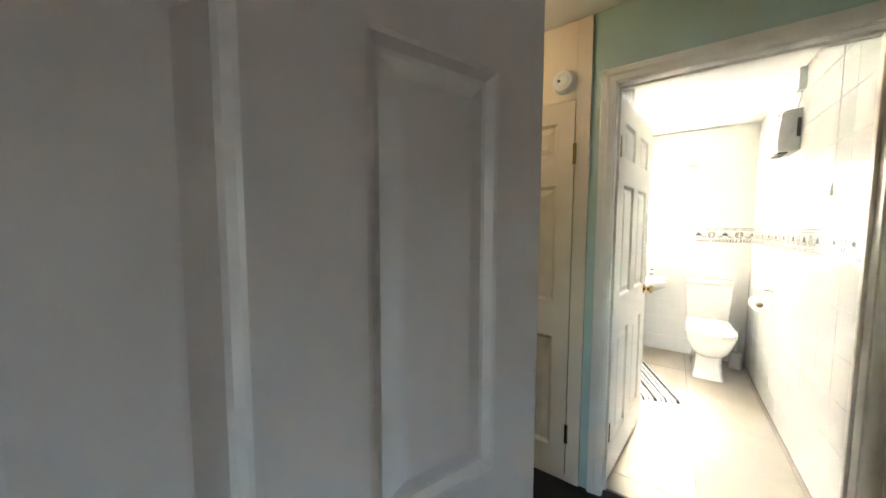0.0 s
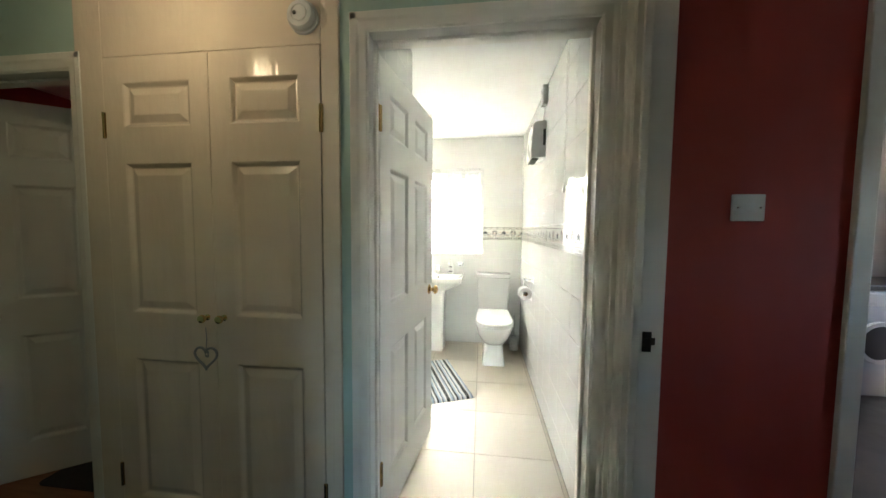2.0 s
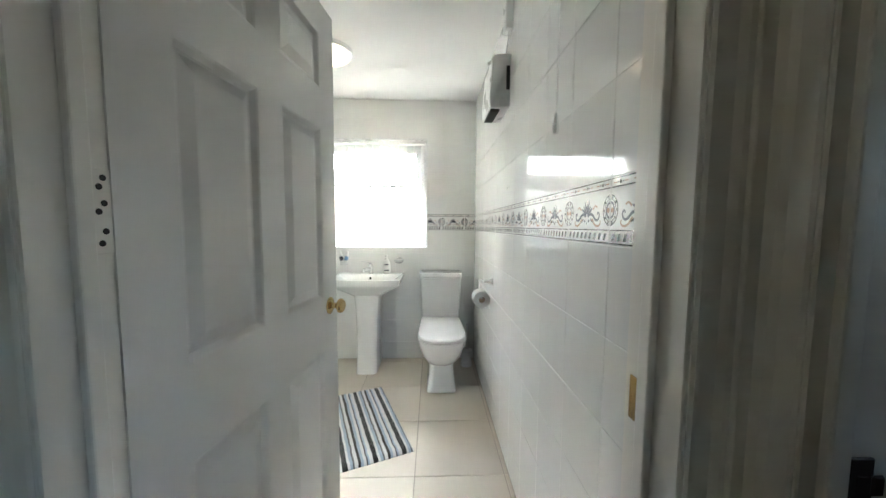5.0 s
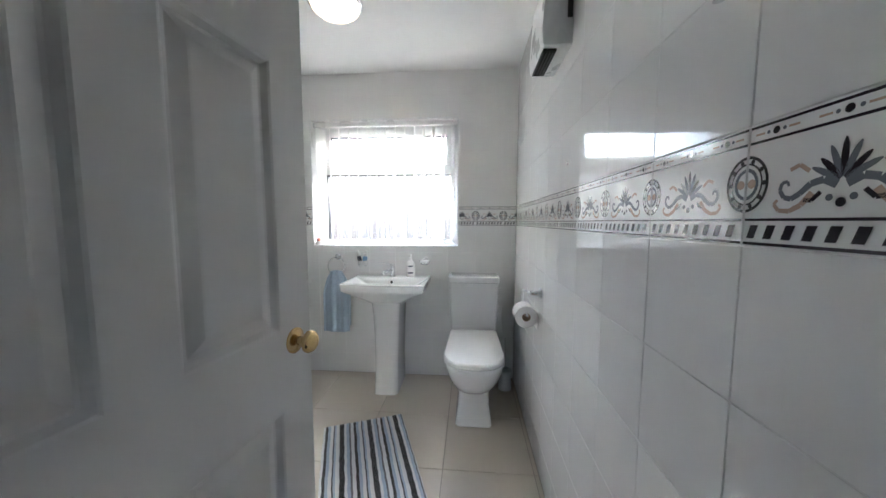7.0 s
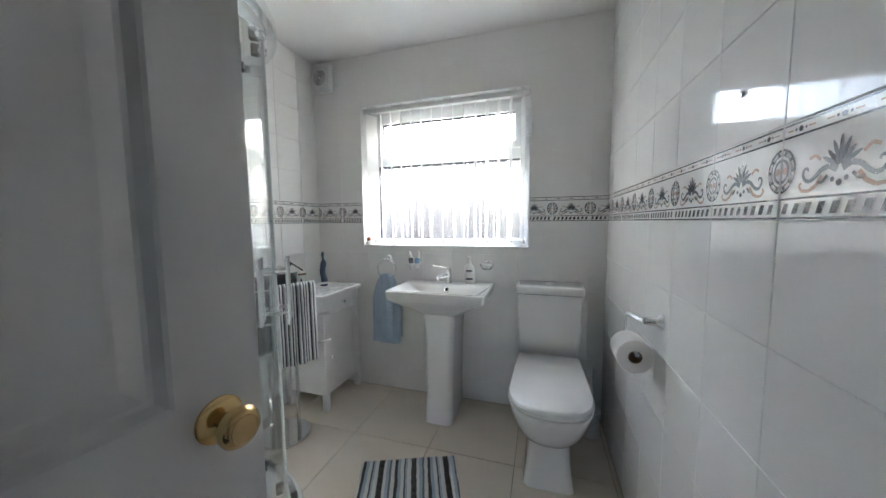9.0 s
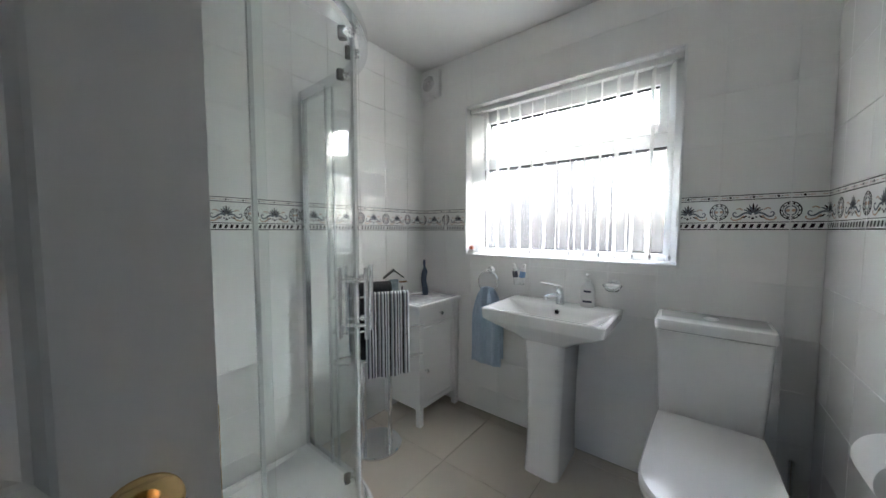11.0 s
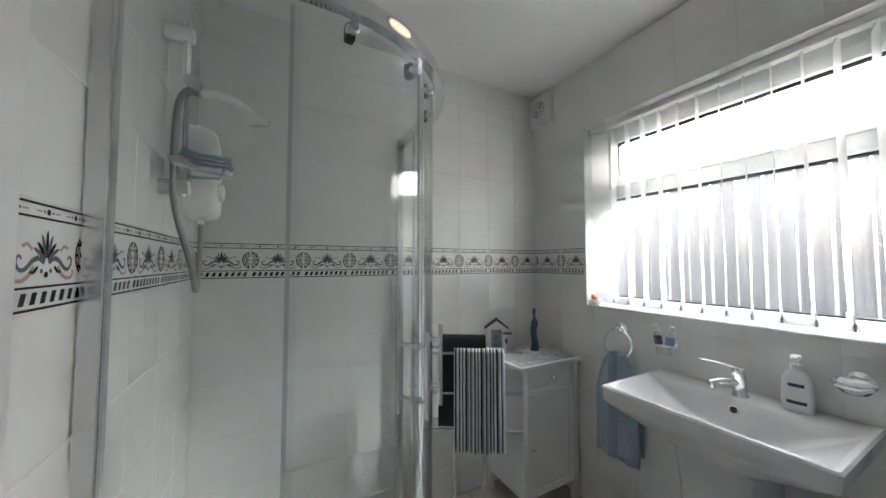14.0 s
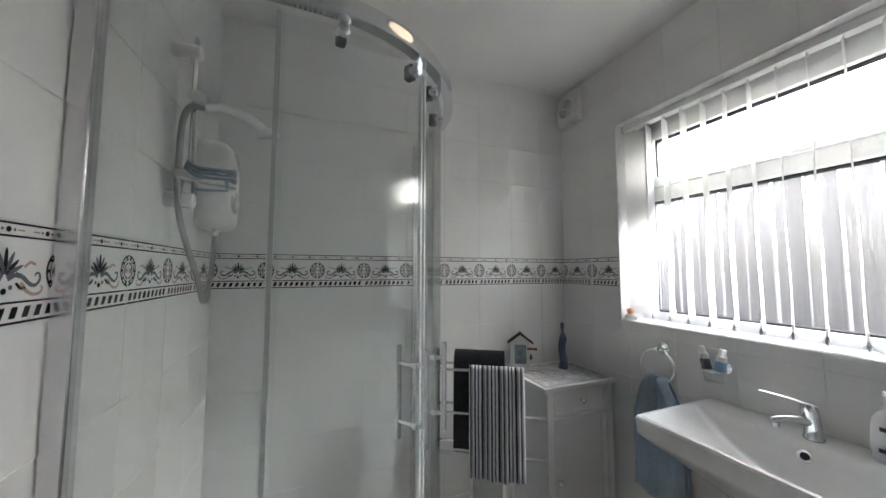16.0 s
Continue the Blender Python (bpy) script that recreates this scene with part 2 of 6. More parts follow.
GREY_VINYL = mat_paint("grey_brown_vinyl", (0.16, 0.14, 0.13), 0.5, 30, 0.7)

# ------------------------------------------------------------------ mesh helpers


def finish(bm, name, mats, smooth=False):
    bmesh.ops.recalc_face_normals(bm, faces=bm.faces)
    me = bpy.data.meshes.new(name)
    bm.to_mesh(me)
    bm.free()
    for m in (mats if isinstance(mats, (list, tuple)) else [mats]):
        me.materials.append(m)
    if smooth:
        me.shade_smooth()
        me.set_sharp_from_angle(angle=radians(38))
    return me


def part(name, bm, material, parent=None, label="", smooth=False):
    """Links a bmesh as one mesh object, under a thing or a part."""
    ob = new(name, finish(bm, name, material, smooth))
    if parent is not None:
        ob.parent = parent
    if label:
        ob["label"] = label
    return ob


def thing(name, label, category, at=(0, 0, 0), turn=0, group="", kind=""):
    ob = new(name)
    ob.matrix_basis = pose(*at, 0, 0, turn)
    return tagged(ob, label, category, group, kind)


def box(bm, x0, x1, y0, y1, z0, z1, bevel=0.0, seg=2, mi=0):
    r = bmesh.ops.create_cube(bm, size=1.0)
    vs = r["verts"]
    for v in vs:
        v.co = Vector((x0 + (v.co.x + 0.5) * (x1 - x0), y0 + (v.co.y + 0.5) * (y1 - y0), z0 + (v.co.z + 0.5) * (z1 - z0)))
    fs = {f for v in vs for f in v.link_faces}
    for f in fs:
        f.material_index = mi
    if bevel:
        es = list({e for v in vs for e in v.link_edges})
        bmesh.ops.bevel(bm, geom=es, offset=bevel, segments=seg, affect="EDGES", profile=0.5)
    return bm


def one_box(*a, **k):
    return box(bmesh.new(), *a, **k)


def lathe(bm, profile, n=24, where=(0, 0, 0), axis=(0, 0, 1), mi=0):
    """Turns (radius, height) pairs round an axis."""
    q = Vector((0, 0, 1)).rotation_difference(Vector(axis)).to_matrix()
    rings = []
    for r, h in profile:
        if r < 1e-6:
            rings.append([bm.verts.new(q @ Vector((0, 0, h)) + Vector(where))])
        else:
            rings.append([bm.verts.new(q @ Vector((r * math.cos(2 * math.pi * i / n), r * math.sin(2 * math.pi * i / n), h)) + Vector(where)) for i in range(n)])
    for a, b in zip(rings, rings[1:]):
        for i in range(n):
            j = (i + 1) % n
            if len(a) == 1 and len(b) > 1:
                f = bm.faces.new((a[0], b[i], b[j]))
            elif len(b) == 1 and len(a) > 1:
                f = bm.faces.new((a[i], b[0], a[j]))
            elif len(a) > 1:
                f = bm.faces.new((a[i], b[i], b[j], a[j]))
            f.material_index = mi
    return bm


def rod(bm, a, b, r, n=12, r2=None, mi=0):
    a, b = Vector(a), Vector(b)
    h = (b - a).length
    r2 = r if r2 is None else r2
    return lathe(bm, ((0, 0), (r, 0), (r2, h), (0, h)), n, a, (b - a).normalized(), mi)


def tube(bm, pts, r, n=10, closed=False, mi=0):
    """A round bar swept along points."""
    pts = [Vector(p) for p in pts]
    m = len(pts)
    rings, up = [], None
    for i, p in enumerate(pts):
        a = pts[i - 1] if (i or closed) else p
        b = pts[(i + 1) % m] if (i < m - 1 or closed) else p
        d = (b - a).normalized()
        if up is None:
            up = Vector((0, 0, 1)) if abs(d.z) < 0.9 else Vector((1, 0, 0))
        side = d.cross(up).normalized()
        up = side.cross(d).normalized()
        rr = r(i / (m - 1)) if callable(r) else r
        rings.append([bm.verts.new(p + rr * (math.cos(2 * math.pi * k / n) * side + math.sin(2 * math.pi * k / n) * up)) for k in range(n)])
    for i in range(m if closed else m - 1):
        a, b = rings[i], rings[(i + 1) % m]
        for k in range(n):
            f = bm.faces.new((a[k], a[(k + 1) % n], b[(k + 1) % n], b[k]))
            f.material_index = mi
    if not closed:
        bm.faces.new(rings[0])
        bm.faces.new(rings[-1][::-1])
    return bm


def loft(bm, rings, caps=True, mi=0):
    """Skins closed outlines of one length."""
    rs = [[bm.verts.new(Vector(p)) for p in ring] for ring in rings]
    n = len(rs[0])
    for a, b in zip(rs, rs[1:]):
        for k in range(n):
            f = bm.faces.new((a[k], a[(k + 1) % n], b[(k + 1) % n], b[k]))
            f.material_index = mi
    if caps:
        for r in (rs[0], rs[-1]):
            f = bm.faces.new(r)
            f.material_index = mi
    return bm


def rrect(x0, x1, y0, y1, z, r, n=5):
    """A rounded rectangle; r: one radius, or four (from x1 y1, counter-clockwise)."""
    rr = r if isinstance(r, (tuple, list)) else (r,) * 4
    out = []
    for (cx, cy, a0), q in zip(((x1, y1, 0), (x0, y1, 90), (x0, y0, 180), (x1, y0, 270)), rr):
        sx, sy = (1 if cx == x1 else -1), (1 if cy == y1 else -1)
        for i in range(n + 1):
            a = radians(a0 + 90 * i / n)
            out.append((cx - sx * q + q * math.cos(a), cy - sy * q + q * math.sin(a), z))
    return out


def plate(bm, pts, h, mi=0):
    """A flat outline in x, z, raised by h towards -y."""
    vs = [bm.verts.new((x, -h, z)) for x, z in pts]
    f = bm.faces.new(vs)
    f.material_index = mi


# ------------------------------------------------------------------ the plan
RX, LX, WY, SY = 0.63, -1.33, 4.245, 2.484          # bathroom: right, left, window and shower walls
NX, BY = -0.236, 1.83                               # door nook: its left wall and the wall with the door
HY = 1.72                                           # hall side of that wall
CEILING = 2.335
WIN = (-0.952, 0.196, 1.033, 1.997)                 # window opening: x, x, z, z
T = 0.0018                                         # tile thickness


def structure(name, bm, material, label, category):
    return tagged(part(name, bm, material), label, category, kind="structure")


# floors
bm = one_box(LX - 0.1, RX + 0.1, 1.775, WY + 0.1, -0.12, -0.004)
bathroom_floor = structure("floor_bathroom", bm, FLOOR_GROUT, "cream porcelain tiled bathroom floor with thin brown joints", "floor")
structure("floor_hall", one_box(-2.6, 0.7, 0.62, 1.775, -0.12, 0.0), CARPET, "charcoal carpet of the narrow hall", "floor")
structure("floor_bedroom", one_box(-2.2, 2.4, -2.4, 0.62, -0.12, 0.0), CARPET, "charcoal bedroom carpet", "floor")
structure("floor_red_room", one_box(0.7, 3.0, 0.0, 1.75, -0.12, 0.0), GREY_VINYL, "grey brown vinyl floor of the red room", "floor")
structure("floor_kitchen", one_box(0.85, 4.3, 1.75, 4.2, -0.12, 0.0), GREY_VINYL, "grey brown vinyl kitchen floor", "floor")
structure("floor_side_room", one_box(-3.3, -1.42, 1.775, 3.6, -0.12, 0.0), WOOD_FLOOR, "reddish wooden floor of the side room", "floor")

# ceilings
structure("ceiling_bathroom", one_box(LX - 0.12, RX + 0.12, 1.775, WY + 0.12, CEILING, CEILING + 0.12), CEIL, "smooth white bathroom ceiling", "ceiling")
structure("ceiling_hall", one_box(-3.3, 4.3, -2.5, 1.775, CEILING + 0.01, CEILING + 0.12), CEIL, "smooth white hall ceiling", "ceiling")
structure("ceiling_side_rooms", one_box(-3.3, LX - 0.12, 1.775, 3.7, CEILING + 0.01, CEILING + 0.12), CEIL, "white ceiling of the side room", "ceiling")
structure("ceiling_kitchen", one_box(RX + 0.12, 4.3, 1.775, 4.2, CEILING + 0.01, CEILING + 0.12), CEIL, "white kitchen ceiling", "ceiling")

# bathroom walls: the bed behind the tiles
wall_right = structure("wall_right", one_box(RX + T, RX + 0.12, 1.83, WY + T, 0, CEILING), GROUT, "white glazed tiled bathroom wall with a patterned border", "wall")
bm = bmesh.new()
x0, x1, z0, z1 = WIN
box(bm, LX - 0.12, x0, WY + T, WY + 0.26, 0, CEILING)
box(bm, x1, RX + 0.12, WY + T, WY + 0.26, 0, CEILING)
box(bm, x0, x1, WY + T, WY + 0.26, 0, z0)
box(bm, x0, x1, WY + T, WY + 0.26, z1, CEILING)
wall_window = structure("wall_window", bm, GROUT, "white tiled wall round the bathroom window", "wall")
wall_left = structure("wall_left", one_box(LX - 0.12, LX - T, SY - 0.06, WY + T, 0, CEILING), GROUT, "white tiled wall beside the shower and cabinet", "wall")
wall_shower = structure("wall_shower", one_box(LX - T, NX - T, SY - 0.06, SY - T, 0, CEILING), GROUT, "white tiled wall that carries the shower", "wall")
wall_nook = structure("wall_nook", one_box(NX - 0.08, NX - T, BY, SY - 0.06, 0, CEILING), GROUT, "white tiled side wall behind the open door", "wall")


def tile_mesh(w, h):
    key = (round(w, 4), round(h, 4))
    if key not in tile_mesh.made:
        tile_mesh.made[key] = finish(one_box(0.0007, w - 0.0007, 0, T + 0.001, 0.0007, h - 0.0007, 0.0009, 1), "tile", TILE)
    return tile_mesh.made[key]


tile_mesh.made = {}
# hall walls, door linings and neighbouring rooms


def wall_with_door(name, x0, x1, o0, o1, y0, y1, head, material, label):
    """A wall along x with one doorway."""
    bm = bmesh.new()
    box(bm, x0, o0, y0, y1, 0, CEILING + 0.01)
    box(bm, o1, x1, y0, y1, 0, CEILING + 0.01)
    box(bm, o0, o1, y0, y1, head, CEILING + 0.01)
    return structure(name, bm, material, label, "wall")


DX0, DX1, HEAD = -0.226, 0.561, 2.0                 # bathroom doorway
wall_with_door("wall_bathroom_door", -0.372, 0.645, DX0 - 0.03, DX1 + 0.03, HY, BY, HEAD + 0.03, GREEN, "pale green painted hall wall round the bathroom door")
CUP_Y = 1.707                                       # face of the hall cupboard
SX0, SX1, SHEAD = -2.235, -1.475, 1.93              # doorway to the side room
wall_with_door("wall_side_room", -2.6, -1.432, SX0 - 0.03, SX1 + 0.03, HY, BY, SHEAD + 0.03, GREEN, "pale green painted wall round the side doorway")
structure("wall_cupboard_back", one_box(LX - 0.1, NX - 0.08, SY - 0.075, SY - 0.061, 0, CEILING + 0.005), PLAIN, "plain wall at the back of the hall cupboard", "wall")
structure("wall_hall_left", one_box(-2.7, -2.6, 0.5, 1.83, 0, CEILING + 0.02), GREEN, "pale green painted end wall of the hall", "wall")
BX0, BX1, BHEAD = -0.232, 0.535, 2.0                # doorway of the bedroom, through which the walk begins
wall_with_door("wall_bedroom_door", -2.6, 0.645, BX0 - 0.03, BX1 + 0.03, 0.57, 0.722, BHEAD + 0.03, GREEN, "pale green painted wall with the bedroom doorway")
# wall between the hall and the red room, with a doorway
RY0, RY1, RHEAD = 0.89, 1.652, 2.03
bm = bmesh.new()
box(bm, 0.645, 0.755, RY1 + 0.03, BY, 0, CEILING + 0.01)
box(bm, 0.645, 0.755, 0.57, RY0 - 0.03, 0, CEILING + 0.01)
box(bm, 0.645, 0.755, RY0 - 0.03, RY1 + 0.03, RHEAD + 0.03, CEILING + 0.01)
structure("wall_red_room_door", bm, GREEN, "pale green painted wall with the red room doorway", "wall")
bm = bmesh.new()
box(bm, 0.755, 1.32, 1.704, 1.80, 0, CEILING + 0.01)
box(bm, 1.32, 2.09, 1.704, 1.80, 2.03, CEILING + 0.01)
box(bm, 2.09, 3.0, 1.704, 1.80, 0, CEILING + 0.01)
structure("wall_red", bm, RED, "brick red painted wall with a light switch", "wall")
# plain walls that close the rooms; unseen openings are added to let skylight in
bm = bmesh.new()
box(bm, 0.755, 2.95, 0.0, 0.1, 0, CEILING + 0.02)
box(bm, 2.95, 3.05, 0.0, 0.5, 0, CEILING + 0.02)
box(bm, 2.95, 3.05, 0.9, 1.704, 0, CEILING + 0.02)
# below and above an invented opening that brightens the red wall
box(bm, 2.95, 3.05, 0.5, 0.9, 0, 1.4)
box(bm, 2.95, 3.05, 0.5, 0.9, 1.8, CEILING + 0.02)
box(bm, 3.0, 4.3, 1.704, 1.80, 0, CEILING + 0.02)
structure("wall_red_room", bm, PLAIN, "plain unseen off-white walls of the red room with an added light opening", "wall")
bm = bmesh.new()
box(bm, -2.3, -2.2, -2.5, 0.57, 0, CEILING + 0.02)
box(bm, 2.4, 2.5, -2.5, 0.1, 0, CEILING + 0.02)
box(bm, 0.645, 2.4, 0.0, 0.1, 0, CEILING + 0.02)
box(bm, 0.645, 0.745, 0.1, 0.57, 0, CEILING + 0.02)
box(bm, -2.2, 0.3, -2.5, -2.4, 0, CEILING + 0.02)
box(bm, 0.8, 2.4, -2.5, -2.4, 0, CEILING + 0.02)
# added opening behind the walk's start, sized to light the bedroom door
box(bm, 0.3, 0.8, -2.5, -2.4, 0, 1.15)
box(bm, 0.3, 0.8, -2.5, -2.4, 1.7, CEILING + 0.02)
structure("wall_bedroom", bm, ROSE, "plain unseen bedroom walls, rose to tint the door, with an added light opening", "wall")
bm = bmesh.new()
box(bm, RX + 0.12, 0.85, 1.83, 4.2, 0, CEILING + 0.02)
box(bm, 4.2, 4.3, 1.8, 2.4, 0, CEILING + 0.02)
box(bm, 4.2, 4.3, 2.9, 4.2, 0, CEILING + 0.02)
# unseen gap, put in to brighten the kitchen units
box(bm, 4.2, 4.3, 2.4, 2.9, 0, 1.15)
box(bm, 4.2, 4.3, 2.4, 2.9, 1.5, CEILING + 0.02)
box(bm, 0.85, 4.2, 4.1, 4.2, 0, CEILING + 0.02)
structure("wall_kitchen", bm, PLAIN, "plain pale kitchen walls with an added light opening", "wall")
bm = bmesh.new()
box(bm, -3.3, -3.2, 1.83, 2.6, 0, CEILING + 0.02)
box(bm, -3.3, -3.2, 2.9, 3.6, 0, CEILING + 0.02)
# small added gap that lifts the dark side room
box(bm, -3.3, -3.2, 2.6, 2.9, 0, 1.3)
box(bm, -3.3, -3.2, 2.6, 2.9, 1.55, CEILING + 0.02)
box(bm, -3.3, -2.6, 1.72, 1.84, 0, CEILING + 0.02)
box(bm, -3.2, LX - 0.12, 3.5, 3.6, 0, CEILING + 0.02)
box(bm, -1.46, LX - 0.1, 1.83, 3.5, 0, CEILING + 0.02)
structure("wall_side_room_inner", bm, RED, "dull red painted walls of the side room with an added light opening", "wall")


def moulding(bm, a, b, out, width, thick):
    """A stepped architrave strip from a to b; out: the way it widens; it stands off towards -y unless turned."""
    a, b, out = Vector(a), Vector(b), Vector(out)
    d = (b - a).normalized()
    face = out.cross(d)
    if face.y > 0.5 or face.x > 0.5:
        face = -face
    prof = ((0, 0), (0, 0.5), (0.06, 0.66), (0.14, 0.7), (0.44, 0.78), (0.52, 0.9), (0.60, 1.0), (0.93, 1.0), (1.0, 0.85), (1.0, 0))
    rings = []
    for p, s in ((a, 1), (b, 1)):
        rings.append([p + out * (u * width) + face * (v * thick) for u, v in prof])
    loft(bm, rings)


def door_frame(name, o0, o1, head, y0, y1, hall_side, label, other_side=None, stop=None):
    """Lining, stop and architrave of a doorway in a wall along x."""
    f = thing(name, label, "door frame", kind="structure")
    bm = bmesh.new()
    box(bm, o0 - 0.03, o0, y0 - 0.004, y1 + 0.004, 0, head + 0.03, 0.002, 1)
    box(bm, o1, o1 + 0.03, y0 - 0.004, y1 + 0.004, 0, head + 0.03, 0.002, 1)
    box(bm, o0, o1, y0 - 0.004, y1 + 0.004, head, head + 0.03, 0.002, 1)
    part("lining", bm, GLOSS, f)
    if stop:
        bm = bmesh.new()
        box(bm, o0, o0 + 0.012, stop[0], stop[1], 0, head, 0.003)
        box(bm, o1 - 0.012, o1, stop[0], stop[1], 0, head, 0.003)
        box(bm, o0 + 0.012, o1 - 0.012, stop[0], stop[1], head - 0.012, head, 0.003)
        part("door_stop", bm, GLOSS, f)
    for y in [v for v in (hall_side, other_side) if v is not None]:
        s = -1 if abs(y - y0) < abs(y - y1) else 1
        for a, b, out in (((o0 - 0.006, 0, 0), (o0 - 0.006, 0, head + 0.066), (-1, 0, 0)), ((o1 + 0.006, 0, 0), (o1 + 0.006, 0, head + 0.066), (1, 0, 0)),
                          ((o0 - 0.066, 0, head + 0.006), (o1 + 0.066, 0, head + 0.006), (0, 0, 1))):
            bm = bmesh.new()
            moulding(bm, a, b, out, 0.062, 0.018)
            for v in bm.verts:
                v.co.y = y - 0.003 * s + s * abs(v.co.y)
            part("architrave", bm, GLOSS, f)
    return f


door_frame("door_frame_bathroom", DX0, DX1, HEAD, HY, BY, HY, "white gloss moulded door frame of the bathroom", None, (1.765, 1.79))
door_frame("door_frame_side_room", SX0, SX1, SHEAD, HY, BY, HY, "white gloss moulded frame of the side doorway", None, (1.765, 1.79))
door_frame("door_frame_bedroom", BX0, BX1, BHEAD, 0.57, 0.722, 0.722, "white gloss moulded frame of the bedroom door", 0.57, (0.615, 0.64))
# frame of the red room doorway, in the wall along y
fr = thing("door_frame_red_room", "white gloss moulded frame of the red room doorway", "door frame", kind="structure")
bm = bmesh.new()
box(bm, 0.641, 0.759, RY1, RY1 + 0.03, 0, RHEAD + 0.03, 0.002, 1)
box(bm, 0.641, 0.759, RY0 - 0.03, RY0, 0, RHEAD + 0.03, 0.002, 1)
box(bm, 0.641, 0.759, RY0, RY1, RHEAD, RHEAD + 0.03, 0.002, 1)
part("lining", bm, GLOSS, fr)
bm = bmesh.new()
box(bm, 0.66, 0.685, RY1 - 0.012, RY1, 0, RHEAD, 0.003)
box(bm, 0.66, 0.685, RY0, RY0 + 0.012, 0, RHEAD, 0.003)
part("door_stop", bm, GLOSS, fr)
for a, b, out in (((0, RY1 + 0.004, 0), (0, RY1 + 0.004, RHEAD + 0.066), (0, 1, 0)), ((0, RY0 - 0.006, 0), (0, RY0 - 0.006, RHEAD + 0.066), (0, -1, 0)),
                  ((0, RY0 - 0.066, RHEAD + 0.006), (0, RY1 + 0.056, RHEAD + 0.006), (0, 0, 1))):
    bm = bmesh.new()
    moulding(bm, a, b, out, 0.05, 0.018)
    for v in bm.verts:
        v.co.x = 0.648 - abs(v.co.x)
    part("architrave", bm, GLOSS, fr)
bm = bmesh.new()
box(bm, 0.697, 0.724, RY1 - 0.003, RY1 + 0.001, 0.92, 0.985, 0.001, 1)
box(bm, 0.704, 0.716, RY1 - 0.0045, RY1 - 0.002, 0.94, 0.965)
box(bm, 0.72, 0.734, RY1 - 0.006, RY1 - 0.002, 0.943, 0.967, 0.002, 1)
part("strike_plate", bm, DARK_METAL, fr, "dark bronze strike plate")
part("corner_bead", one_box(0.612, 0.646, 1.699, 1.7235, 0, RHEAD + 0.06, 0.003), GLOSS, fr)
bm = one_box(0.559, 0.5625, 1.797, 1.82, 0.93, 1.0, 0.001, 1)
keep = bpy.data.objects["door_frame_bathroom"]
part("strike_plate", bm, BRASS, keep, "brass strike plate")
recess = part("hinge_recess", one_box(DX0 - 0.0005, DX0 + 0.0015, 1.793, 1.824, 1.19, 1.31, 0.0005, 1), GLOSS, keep, "painted-over hinge recess")
# black discs paint the dark inside of the empty screw holes
for z, y in ((1.205, 1.806), (1.222, 1.812), (1.25, 1.804), (1.262, 1.812), (1.285, 1.806), (1.298, 1.812)):
    part("screw_hole_shade", rod(bmesh.new(), (DX0 + 0.001, y, z), (DX0 + 0.0025, y, z), 0.0045, 10), BLACK, recess, "black disc for the shade in a screw hole")
# opening from the red room to the kitchen
fr = thing("door_frame_kitchen", "white painted lining of the kitchen opening", "door frame", kind="structure")
bm = bmesh.new()
box(bm, 1.32, 1.35, 1.698, 1.806, 0, 2.03, 0.002, 1)
box(bm, 2.06, 2.09, 1.698, 1.806, 0, 2.03, 0.002, 1)
box(bm, 1.35, 2.06, 1.698, 1.806, 2.0, 2.03, 0.002, 1)
part("lining", bm, GLOSS, fr)
bm = bmesh.new()
box(bm, 1.30, 1.355, 1.686, 1.704, 0, 2.05, 0.004)
part("architrave", bm, GLOSS, fr)

# ------------------------------------------------------------------ doors


def panel_leaf(w, h, t, cols, rows, material):
    """A moulded panel door leaf: x from 0 to w, y from -t/2 to t/2, both faces with sunk and raised panels."""
    bm = bmesh.new()
    xs = sorted({0.0, w, *[v for c in cols for v in c]})
    zs = sorted({0.0, h, *[v for r in rows for v in r]})
    for s in (-1, 1):
        y = s * t / 2
        for xa, xb in zip(xs, xs[1:]):
            for za, zb in zip(zs, zs[1:]):
                if (xa, xb) in cols and (za, zb) in rows:
                    def rect(i, d):
                        return [bm.verts.new((px, y - s * d, pz)) for px, pz in ((xa + i, za + i), (xb - i, za + i), (xb - i, zb - i), (xa + i, zb - i))]
                    rs = [rect(0, 0), rect(0.005, 0.0025), rect(0.014, 0.0125), rect(0.020, 0.0132), rect(0.046, 0.0035), rect(0.050, 0.003)]
                    for a, b in zip(rs, rs[1:]):
                        for k in range(4):
                            bm.faces.new((a[k], a[(k + 1) % 4], b[(k + 1) % 4], b[k]))
                    bm.faces.new(rs[-1])
                else:
                    bm.faces.new([bm.verts.new(p) for p in ((xa, y, za), (xb, y, za), (xb, y, zb), (xa, y, zb))])
    for a, b in (((0, 0), (w, 0)), ((w, 0), (w, h)), ((w, h), (0, h)), ((0, h), (0, 0))):
        bm.faces.new([bm.verts.new(p) for p in ((a[0], -t / 2, a[1]), (b[0], -t / 2, b[1]), (b[0], t / 2, b[1]), (a[0], t / 2, a[1]))])
    bmesh.ops.remove_doubles(bm, verts=bm.verts, dist=0.0004)
    return bm


SIX = [(0.19, 0.775), (0.965, 1.555), (1.69, 1.868)]


